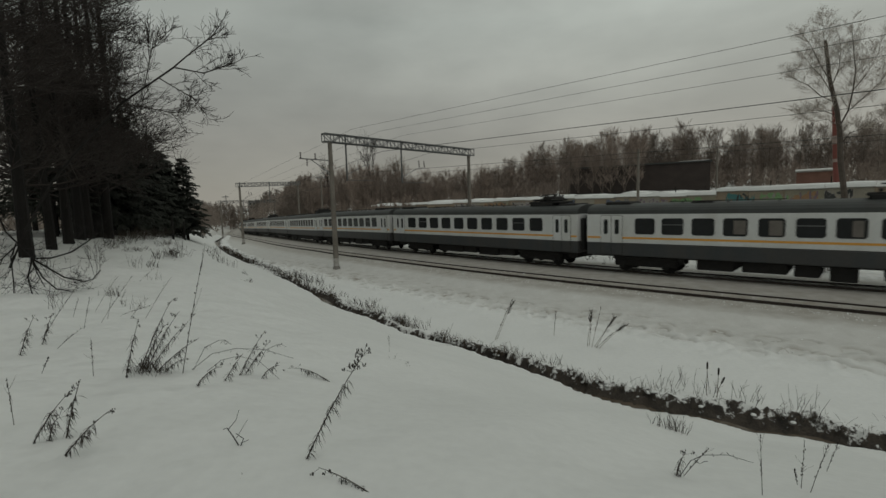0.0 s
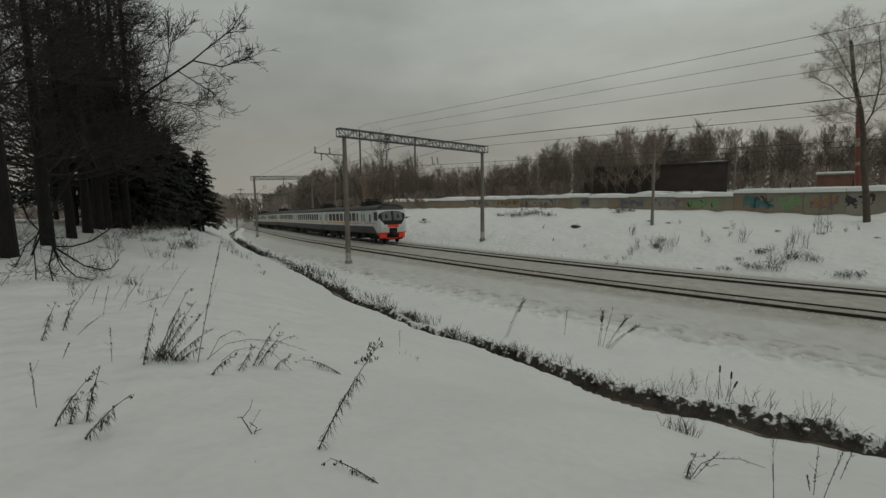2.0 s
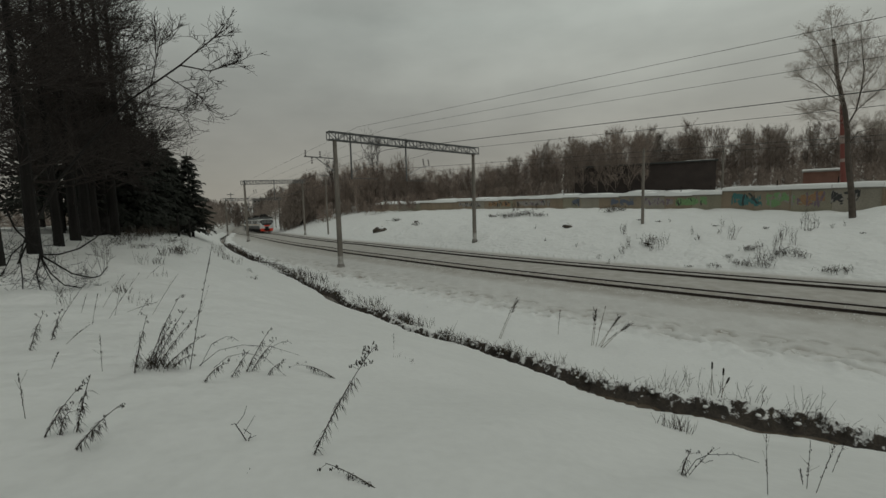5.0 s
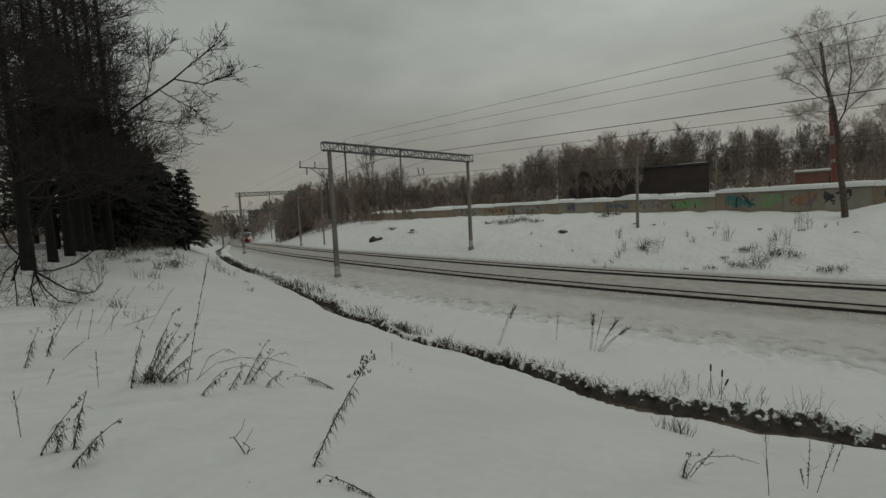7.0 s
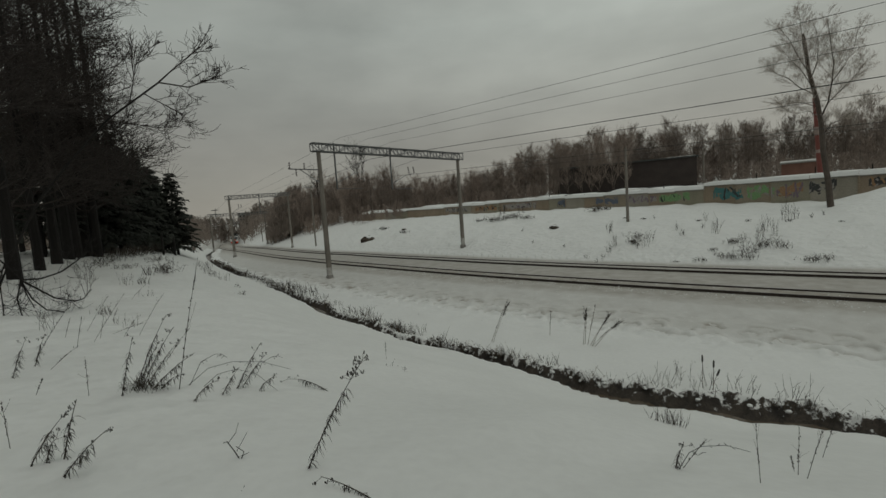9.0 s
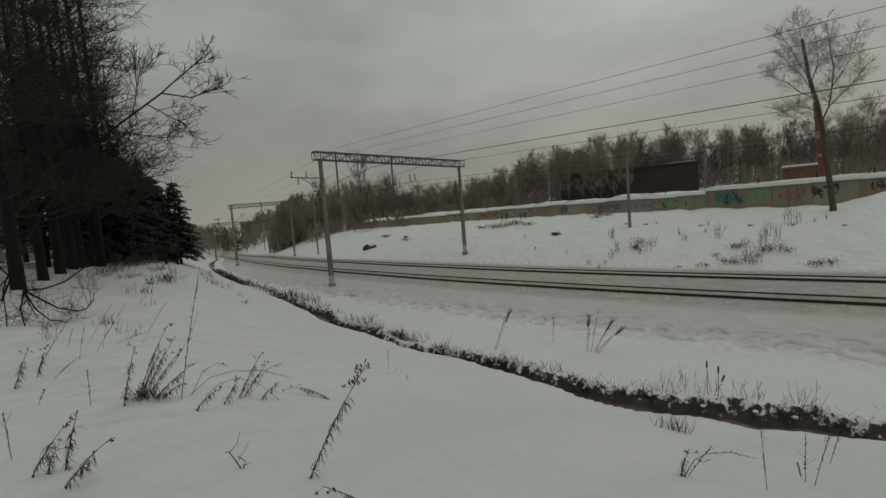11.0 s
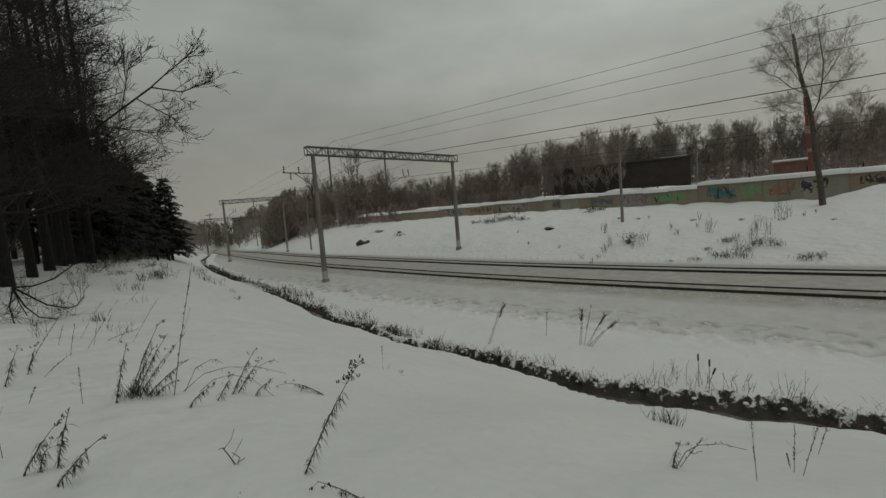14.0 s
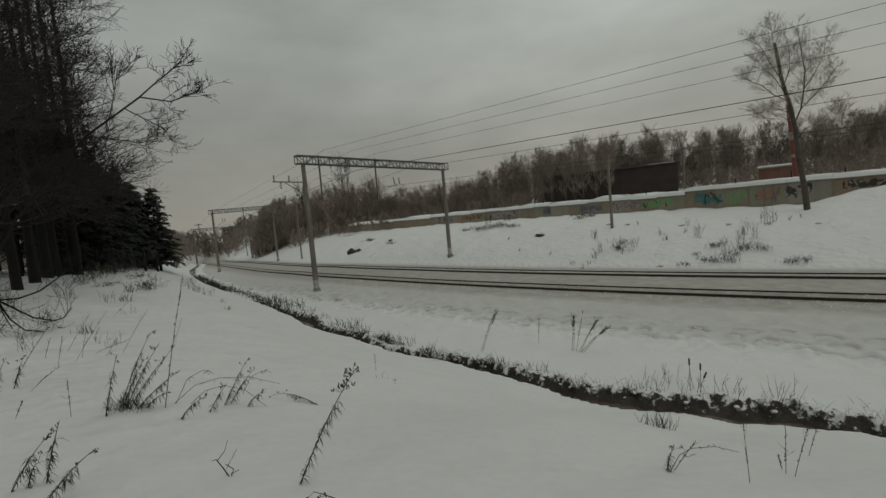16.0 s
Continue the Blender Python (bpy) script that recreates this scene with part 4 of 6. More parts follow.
# stretches of spray paint, in metres from the wall's near end
GRAFFITI = [(4, 9, (4, 5)), (10, 14, (6, 4, 5)), (16.2, 18.6, (6, 5)), (18.8, 21.2, (4, 3, 3)), (21.4, 24.2, (1, 1, 5)), (24.6, 28.0, (0, 0, 6)), (31.0, 35.0, (1, 6, 1)), (35.4, 39.8, (5, 3)), (41.4, 45.2, (2, 2)),
            (50.8, 52.8, (2, 6)), (57.6, 65.0, (5, 6, 3)), (66.5, 72.0, (4, 6)), (74, 80, (5, 6))]


def scrawl(rng, sh, x0, x1, z0, z1, colours):
    """Letters of sprayed strokes, each a thin bent band on the wall's face."""
    x, k = x0, 0
    for _ in range(int((x1 - x0) * 4.5)):
        cx, cz, w, h = rng.uniform(x0, x1), rng.uniform(z0 + 0.25, z1 - 0.2), rng.uniform(0.25, 0.6), rng.uniform(0.15, 0.38)
        n = 9
        rim = [(min(max(cx + w * math.cos(6.283 * i / n) * rng.uniform(0.7, 1.1), x0), x1), 0.004 + 0.0002 * k, min(max(cz + h * math.sin(6.283 * i / n) * rng.uniform(0.7, 1.1), z0), z1)) for i in range(n)]
        sh.add(rim, [tuple(range(n))], colours[0])
        k += 1
    while x < x1 - 0.15:
        wide = rng.uniform(0.45, 0.85)
        for _ in range(rng.randint(3, 5)):
            c = rng.choice(colours)
            a = Vector((x + rng.uniform(0, wide), 0, rng.uniform(z0, z1)))
            b = Vector((x + rng.uniform(0, wide), 0, rng.uniform(z0, z1)))
            mid = (a + b) / 2 + Vector((rng.uniform(-0.2, 0.2), 0, rng.uniform(-0.2, 0.2)))
            t = rng.uniform(0.06, 0.16)
            y = 0.008 + 0.0008 * (k % 12)
            pts = [a, mid, b]
            v = []
            for q in pts:
                qx, qz = min(max(q.x, x0), x1), min(max(q.z, z0), z1)
                v += [(qx - t * 0.6, y, qz + t * 0.6), (qx + t * 0.6, y, qz - t * 0.6)]
            sh.add(v, [(0, 1, 3, 2), (2, 3, 5, 4)], c)
            k += 1
        x += wide * 0.8


def build_wall():
    rng = random.Random(11)
    w = thing("wall_garages", "long row of weathered garage backs with graffiti and snow on top", "wall", kind="structure")
    pts = along(WALL_LINE, 29)
    run = 0.0
    for i, (a, b) in enumerate(zip(pts, pts[1:])):
        za = ground_at(*a) - 0.6
        zb = ground_at(*b) - 0.6
        step = 0.36 if i < 8 else 0.0
        top = 4.42 + step + 0.07 * math.sin(i * 1.9) * (1 if i > 8 else 0.3) - 0.05 * max(0, i - 16)
        d = (b - a)
        length = d.length
        m = Matrix.Translation((a.x, a.y, 0)) @ Matrix.Rotation(math.atan2(d.y, d.x), 4, "Z")
        # local x along the wall, +y is the side that faces the track
        sh = Shape()
        sh.box(0.01, length - 0.01, -5.5, 0.0, min(za, zb), top, bevel=0.03)
        panel = part("panel", sh, M_PANELS[rng.choice((0, 0, 1, 1, 2, 3))], w, "", m)
        if i % 2 == 0:
            cap = Shape()
            cap.box(-0.08, 0.10, -0.1, 0.06, min(za, zb), top + 0.05, bevel=0.02)
            part("pier", cap, M_PANELS[1], w, "", m)
        if i % 3 != 1:
            vent = Shape()
            at_x, at_y = rng.uniform(0.4, length - 0.4), -rng.uniform(0.5, 2.5)
            vent.tube([(at_x, at_y, top), (at_x, at_y, top + rng.uniform(0.9, 1.5))], 0.05, 7)
            part("vent_pipe", vent, M_BARK, w, "", m)
        eave = Shape()
        eave.box(0.0, length, -5.6, 0.12, top, top + 0.09, bevel=0.02)
        part("eave", eave, M_CONC, w, "", m)
        paint = Shape()
        for g0, g1, colours in GRAFFITI:
            lo, hi = max(g0, run), min(g1, run + length)
            if hi - lo > 0.4:
                base = (za + zb) / 2 + 0.6
                scrawl(rng, paint, lo - run, hi - run, base + 0.35, top - 0.15, colours)
        run += length
        if paint.v:
            part("graffiti", paint, M_PAINT, w, "faded spray paint", m)
        # snow on the roof: a soft uneven slab
        cap = Shape()
        nx, ny = 10, 5
        v, f = [], []
        for ix in range(nx + 1):
            for iy in range(ny + 1):
                x, y = length * ix / nx, 0.16 - 5.8 * iy / ny
                gx = a + d * ix / nx
                h = 0.46 + 0.18 * noise.noise(Vector((gx.x * 0.35, gx.y * 0.35, 3 + y * 0.2))) + (0.55 * max(0, noise.noise(Vector((gx.x * 0.3, gx.y * 0.3, 9)))) if i > 8 else 0)
                if iy == 0:
                    h -= 0.12
                v.append((x, y, top + 0.09 + h))
        for ix in range(nx):
            for iy in range(ny):
                k = ix * (ny + 1) + iy
                f.append((k, k + 1, k + ny + 2, k + ny + 1))
            k = ix * (ny + 1)
            o = len(v)
            v += [(v[k][0], 0.13, top + 0.08), (v[k + ny + 1][0], 0.13, top + 0.08)]
            f.append((o, k, k + ny + 1, o + 1))
        cap.add(v, f)
        part("snow_cap", cap, M_CAP, w, "", m, smooth=True)


build_wall()


def build_hall():
    h = thing("industrial_hall", "long dark brick industrial hall among bare trees", "building")
    a, b = Vector((30.0, 108.5)), Vector((55.0, 95.4))
    d = b - a
    m = Matrix.Translation((a.x, a.y, 0)) @ Matrix.Rotation(math.atan2(d.y, d.x), 4, "Z")
    h.matrix_basis = m
    L = d.length
    sh = Shape()
    sh.box(0, L, 0, 16, 2.0, 11.1, bevel=0.05)
    part("wall", sh, M_BRICKWALL, h)
    r = Shape()
    r.box(-0.3, L + 0.3, -0.3, 16.3, 11.1, 11.4, bevel=0.05)
    part("roof", r, M_ROOF, h)
    s_ = Shape()
    s_.box(L * 0.80, L * 0.99, 0.6, 15, 11.4, 11.5, bevel=0.04)
    part("snow_cap", s_, M_CAP, h)


build_hall()


def build_hut():
    h = thing("brick_hut", "small red brick hut with snow on its flat roof", "hut", Matrix.Translation((50.9, 63.7, 5.2)) @ Matrix.Rotation(radians(-38), 4, "Z"))
    sh = Shape()
    sh.box(-1.9, 1.9, -1.5, 1.5, -3, 1.9, bevel=0.03)
    part("wall", sh, M_HUT, h)
    r = Shape()
    r.box(-2.1, 2.1, -1.7, 1.7, 1.9, 2.05, bevel=0.03)
    part("roof", r, M_CONC, h)
    s_ = Shape()
    s_.box(-2.05, 2.05, -1.65, 1.65, 2.05, 2.3, bevel=0.12)
    part("snow_cap", s_, M_CAP, h)


build_hut()


def build_flats():
    """A block of flats far beyond the bend, with its rows of windows."""
    f = thing("apartment_block", "pale grey block of flats far off behind the woods", "building", Matrix.Translation((-158.0, 380.0, -4.0)) @ Matrix.Rotation(radians(14), 4, "Z"))
    sh = Shape()
    sh.box(0, 22, 0, 12, -6, 13.2, bevel=0.1)
    part("wall", sh, M_CONC, f)
    r = Shape()
    r.box(-0.4, 22.4, -0.4, 12.4, 13.2, 13.6, bevel=0.05)
    part("roof", r, M_ROOF, f)
    for i in range(7):
        for j in range(3):
            w = Shape()
            w.box(1.4 + 2.9 * i, 2.9 + 2.9 * i, -0.06, 0.1, 4.6 + 2.9 * j, 6.1 + 2.9 * j, bevel=0.03)
            part("window", w, M_GLASS, f)
    m = thing("lattice_mast", "thin far-off steel mast with two platforms", "mast", Matrix.Translation((-171.0, 370.0, -6.0)))
    t = Shape()
    lattice(t, (0, 0, 0), (0.3, 0, 20), 0.5, 0.8, 1.6, 0.09)
    part("tower", t, M_STEEL, m)
    for z in (15.5, 19.0):
        q = Shape()
        q.box(-2.4, 2.4, -1.2, 1.2, z, z + 0.5, bevel=0.05)
        part("platform", q, M_STEEL, m)


build_flats()


def build_chimney():
    c = thing("chimney_pipe", "tall rust-red boiler chimney with pale bands", "chimney", Matrix.Translation((48.65, 57.1, 3.0)) @ Matrix.Rotation(radians(-3.4), 4, Vector((0.65, 0.76, 0))))
    for z0, z1, r, m, label in ((-1, 5.0, 0.36, M_CHIM, ""), (5.0, 5.4, 0.365, M_BAND, "pale painted band"), (5.4, 7.2, 0.345, M_CHIM, ""), (7.2, 8.2, 0.35, M_BAND, "pale painted band"), (8.2, 11.8, 0.33, M_CHIM, "")):
        sh = Shape()
        sh.tube([(0, 0, z0), (0, 0, z1)], [r, r * 0.98], 16)
        part("shaft" if m is M_CHIM else "band", sh, m, c, label, smooth=False)


build_chimney()


# ---------------------------------------------------------------- trees and plants
def grow(sh, rng, start, way, length, radius, depth, spread=0.6, lift=0.12, sides=5, slot=0, fork=(3, 5), thin=0.012, droop=0.0, cheap=0):
    """A limb that bends on its way and forks into smaller ones."""
    n = (4 if depth > 1 else 3) if not cheap else (3 if depth > 1 else 2 if depth else cheap)
    path, d, q = [Vector(start)], Vector(way).normalized(), Vector(start)
    for i in range(n):
        d = (d + Vector((rng.uniform(-1, 1), rng.uniform(-1, 1), rng.uniform(-1, 1))) * 0.16 + Vector((0, 0, lift - droop))).normalized()
        q = q + d * length / n
        path.append(q.copy())
    radii = [max(thin, radius * (1 - 0.72 * i / n)) for i in range(n + 1)]
    sh.tube(path, radii, sides if depth > 1 else 3, slot if depth > 0 else slot, caps=False)
    if depth <= 0:
        return
    for k in range(rng.randint(*fork)):
        w = rng.uniform(0.3, 1.0)
        i = min(n - 1, int(w * n))
        at = path[i].lerp(path[i + 1], w * n - i)
        side = Vector((rng.uniform(-1, 1), rng.uniform(-1, 1), rng.uniform(-0.5, 0.8))).normalized()
        nd = (d * (1 - spread) + side * spread).normalized()
        grow(sh, rng, at, nd, length * rng.uniform(0.42, 0.68), max(thin, radius * 0.5), depth - 1, spread, lift, max(3, sides - 1), slot, fork, thin, droop, cheap)


def bare_tree(name, seed, high, radius, label, m, limbs=14, depth=2, clear=0.3, bark=None, twig=None, slim=0.30, thin=0.014, group="bare trees"):
    rng = random.Random(seed)
    t = thing(name, label, "tree", m, group)
    tr = Shape()
    path, q = [Vector((0, 0, -0.4))], Vector((0, 0, 0))
    n = 9
    for i in range(1, n + 1):
        q = Vector((q.x + rng.uniform(-1, 1) * high * 0.008, q.y + rng.uniform(-1, 1) * high * 0.008, high * i / n))
        path.append(q.copy())
    tr.tube(path, [radius * (1.15 if i == 0 else 1 - 0.92 * i / n) for i in range(n + 1)], 8)
    part("trunk", tr, bark or M_GREYBARK, t)
    cr = Shape()
    if not limbs:
        return t
    for k in range(limbs):
        w = clear + (1 - clear) * (k + rng.random()) / limbs
        i = min(n - 1, int(w * n))
        at = path[i].lerp(path[i + 1], w * n - i)
        a = rng.uniform(0, 6.283)
        up = rng.uniform(0.8, 1.9)
        length = high * slim * (0.5 + 0.75 * math.sin(math.pi * min(1.0, 0.12 + 0.9 * (w - clear) / (1 - clear)))) * rng.uniform(0.7, 1.2)
        grow(cr, rng, at, (math.cos(a), math.sin(a), up), length, radius * 0.3 * (1.1 - w) + 0.01, depth, spread=0.42, lift=0.16, thin=thin, fork=(4, 6), cheap=1, sides=4)
    part("crown", cr, twig or M_TWIG, t)
    return t


def turned(x, y, rng, sink=0.1, big=1.0):
    return Matrix.Translation((x, y, ground_at(x, y) - sink)) @ Matrix.Rotation(rng.uniform(0, 6.28), 4, "Z") @ Matrix.Scale(big, 4)


def place_copy(src, x, y, rng, low=0.85, high=1.15):
    c = copy_thing(src, Matrix.Translation((x, y, ground_at(x, y) - 0.1)) @ Matrix.Rotation(rng.uniform(0, 6.28), 4, "Z"))
    k = rng.uniform(low, high)
    c.scale = (k, k, k * rng.uniform(0.92, 1.08))
    return c


RW = random.Random(5)
birches = [bare_tree("bare_tree", 20 + i, 12.6, 0.12, "bare grey-brown birch in the wood behind the wall", turned(60 + 9 * i, 112 + 5 * i, RW), 24, 2, 0.26, slim=0.25, twig=(M_WOODTWIG, M_TWIG_RED)[i % 2], thin=0.016) for i in range(4)]
for i in range(135):
    u = RW.random()
    x, y = 26 + 106 * u + RW.uniform(-4, 4), 124 - 48 * u + RW.uniform(0, 34)
    tall = 1.05 if x < 62 else 0.86
    place_copy(RW.choice(birches), x, y, RW, 0.8 * tall, 1.12 * tall)
shrubs = [bare_tree("bare_thicket_tree", 40 + i, 8.0, 0.06, "brown bare thicket tree beyond the railway", turned(-4 + 5 * i, 122, RW), 20, 2, 0.10, slim=0.34, bark=M_GREYBARK, twig=M_TWIG_RED, thin=0.015, group="thicket trees") for i in range(3)]
for i in range(105):
    a, r = radians(RW.uniform(-16.5, 9)), RW.uniform(116, 150)
    x, y = r * math.sin(a), r * math.cos(a)
    big = 0.9 if math.degrees(a) > -4 else 1.2
    place_copy(RW.choice(shrubs), x, y, RW, 0.7 * big, 1.1 * big)
for x, y in ((33.0, 101.5), (36.0, 99.0), (30.5, 103.5), (38.5, 97.5), (41.0, 97.8), (28.0, 104.0), (34.5, 99.5)):
    place_copy(RW.choice(shrubs), x, y, RW, 1.1, 1.4)
tall_pale = bare_tree("bare_tree", 61, 15.5, 0.16, "pale bare birch that stands above the thicket", turned(-18.0, 120.0, RW), 16, 2, 0.45, bark=M_GREYBARK, twig=M_TWIG, slim=0.26, thin=0.02)
place_copy(tall_pale, -30.0, 124.0, RW, 0.75, 0.85)
place_copy(tall_pale, -38.0, 132.0, RW, 0.65, 0.75)


def far_wood(name, label, count, spot, high, seed, twigs, thick, low=0.25):
    """A stretch of distant leafless wood: trunks, limbs and twigs in one mass."""
    rng = random.Random(seed)
    sh = Shape()
    for _ in range(count):
        x, y = spot(rng)
        if abs(float(line_coords(np.array([x]), np.array([y]))[1][0]) + 3) < 6.5 and y < 235:
            continue
        z0 = ground_at(x, y) - 0.3
        h = high(x, y) * rng.uniform(0.78, 1.06)
        r = 0.0065 * h
        lean = Vector((rng.uniform(-0.04, 0.04), rng.uniform(-0.04, 0.04), 1))
        base = Vector((x, y, z0))
        sh.tube([base, base + lean * h * 0.5, base + lean * h], [r, r * 0.7, thick], 4, 0, False)
        for k in range(twigs):
            w = rng.uniform(low, 1.0) ** 0.8
            a = rng.uniform(0, 6.283)
            q = base + lean * h * w
            l = h * (0.30 - 0.2 * w) * rng.uniform(0.6, 1.2)
            o = Vector((math.cos(a), math.sin(a), rng.uniform(0.5, 1.6))).normalized()
            e = q + o * l
            sh.tube([q, e], [thick * 1.5, thick * 0.8], 3, 1, False)
            for _k in range(5):
                p0 = q.lerp(e, rng.uniform(0.3, 1))
                o2 = (o + Vector((rng.uniform(-1, 1), rng.uniform(-1, 1), rng.uniform(-0.3, 0.9)))).normalized()
                sh.tube([p0, p0 + o2 * l * rng.uniform(0.35, 0.7)], [thick, thick * 0.5], 3, 1, False)
    return tagged(part(name, sh, [M_WOODTWIG, M_TWIG_RED if seed % 2 else M_WOODTWIG]), label, "wood", kind="stuff")


def treeline(x, y):
    """The wood grows towards the middle of the slope and sinks at its ends."""
    a = math.degrees(math.atan2(x, y))
    return float(np.interp(a, [-24, -17, -12, -7, 0, 5, 9, 14, 20, 28, 33, 38, 46], [7.0, 9.0, 10.0, 9.5, 6.5, 6.5, 12.3, 14.2, 14.0, 11.0, 9.8, 10.2, 10.0]))


def around(a0, a1, r0, r1):
    def spot(rng):
        a, r = radians(rng.uniform(a0, a1)), rng.uniform(r0, r1)
        return r * math.sin(a), r * math.cos(a)
    return spot


far_wood("far_wood", "dense brown leafless wood on the rise behind the hall", 400, around(4, 47, 128, 190), treeline, 31, 22, 0.028)
far_wood("far_thicket", "dense brown leafless thicket along the railway", 300, around(-17.5, 9, 124, 165), treeline, 32, 22, 0.028)
far_wood("hillside_brush", "low dense brown brush at the foot of the wood", 660, around(-17, 47, 124, 170), lambda x, y: 0.72 * treeline(x, y), 33, 16, 0.045, 0.02)
far_wood("undergrowth", "dark tangled undergrowth at the foot of the wood", 420, around(3, 48, 116, 134), lambda x, y: 4.2, 41, 16, 0.04, 0.0)
far_wood("brush_behind_wall", "tangled brown brush on the slope behind the garages", 170, around(32.5, 50, 84, 125), lambda x, y: 3.0, 35, 14, 0.03, 0.0)
far_wood("distant_wood", "hazy line of leafless wood at the end of the line", 430, around(-46, -14, 200, 330), lambda x, y: 11.0, 34, 14, 0.075, 0.0)
far_wood("last_wood", "hazy leafless wood closing the end of the line", 170, around(-30, -15, 300, 400), lambda x, y: 15.0, 38, 20, 0.12, 0.0)
far_wood("thicket_brush", "brown brush along the snowy rise by the railway", 240, around(-15.5, 8, 113, 124), lambda x, y: 3.9, 37, 16, 0.034, 0.0)
far_wood("wall_brush", "brown brush before the far end of the garages", 60, around(-10, -3.5, 101, 105), lambda x, y: 2.6, 39, 14, 0.03)
far_wood("bend_thicket", "tall dark bare thicket beside the railway bend", 110, around(-19.4, -15.6, 126, 140), lambda x, y: float(np.interp(math.degrees(math.atan2(x, y)), [-19.4, -18.4, -15.6], [7.5, 11.5, 12.0])), 42, 26, 0.045, 0.0)
far_wood("edge_wood", "hazy leafless wood beside the far end of the ditch", 160, around(-40, -27, 110, 190), lambda x, y: 6.5, 36, 18, 0.05, 0.0)


def lone_tree():
    """The tall tree before the wall: a leaning trunk, a second leader, and limbs that reach up into fine twigs."""
    rng = random.Random(17)
    foot = Vector((31.93, 36.64, 2.3))
    left, away = Vector((-0.754, 0.657, 0)), Vector((0.657, 0.754, 0))
    t = thing("lone_bare_tree", "tall bare leaning tree standing in the snow before the wall", "tree", Matrix.Translation(foot))
    at = lambda pairs, deep=0.0: [left * a + away * (deep * i / len(pairs)) + Vector((0, 0, 0.965 * z)) for i, (a, z) in enumerate(pairs)]
    path = at([(0, -0.5), (0.0, 0.2), (0.17, 2.3), (0.48, 4.7), (0.64, 7.2), (0.86, 8.8), (1.15, 10.2), (1.43, 11.5), (1.55, 12.6), (1.75, 14.2), (1.78, 14.6)])
    tr = Shape()
    tr.tube(path, [0.27, 0.24, 0.21, 0.19, 0.175, 0.165, 0.15, 0.14, 0.135, 0.13, 0.06], 9)
    part("trunk", tr, M_LONE, t)
    limbs = [(at([(0.66, 7.6), (0.2, 8.8), (-0.02, 10.4), (-0.1, 11.8), (0.04, 13.0), (0.2, 14.6), (0.3, 15.3)]), 0.085), (at([(0.55, 6.1), (0.0, 7.0), (-0.62, 7.2), (-1.62, 8.05), (-2.2, 8.5)], -0.6), 0.06),
             (at([(1.1, 9.6), (1.97, 10.3), (2.77, 11.3), (3.57, 11.9), (4.2, 12.7)], 0.7), 0.06), (at([(1.43, 11.4), (2.12, 12.9), (2.65, 14.3), (3.4, 15.6)], -0.5), 0.06), (at([(1.5, 12.1), (1.75, 13.6), (1.95, 15.2), (2.05, 16.4)], 0.5), 0.05),
             (at([(1.3, 10.8), (0.9, 12.2), (0.85, 13.6), (1.0, 15.0)], 0.8), 0.05), (at([(0.8, 8.4), (1.7, 9.0), (2.6, 9.1), (3.5, 8.6)], -0.7), 0.04), (at([(0.0, 10.3), (-0.7, 11.4), (-1.3, 12.8), (-1.5, 14.2)], 0.6), 0.045),
             (at([(0.3, 8.6), (-0.6, 9.6), (-1.5, 10.6), (-2.1, 11.6)], -0.8), 0.045), (at([(1.2, 10.2), (1.9, 11.7), (2.5, 12.5), (3.0, 13.4)], -0.9), 0.045), (at([(0.66, 7.5), (1.4, 8.3), (2.4, 8.2), (3.0, 8.9)], 0.9), 0.035)]
    cr = Shape()
    for pts, r in limbs:
        n = len(pts) - 1
        b = Shape()
        b.tube(pts, [max(0.009, 0.72 * r * (1 - 0.85 * i / n)) for i in range(n + 1)], 6)
        part("limb", b, M_LONE, t)
        for k in range(int(11 + 4.6 * sum((q - p).length for p, q in zip(pts, pts[1:])))):
            w = (0.12 + 0.88 * rng.random()) * n
            i = min(int(w), n - 1)
            d = (pts[i + 1] - pts[i]).normalized()
            side = (left * rng.uniform(-1, 1) + away * rng.uniform(-1, 1)).normalized()
            grow(cr, rng, pts[i].lerp(pts[i + 1], w - i), d * 0.5 + side * 0.75 + Vector((0, 0, 0.25)), rng.uniform(0.7, 1.6) * (1.1 - 0.4 * w / n), 0.012, 2, spread=0.5, lift=0.05, thin=0.0042, fork=(5, 7), cheap=1)
    part("crown", cr, M_LONETWIG, t)


lone_tree()


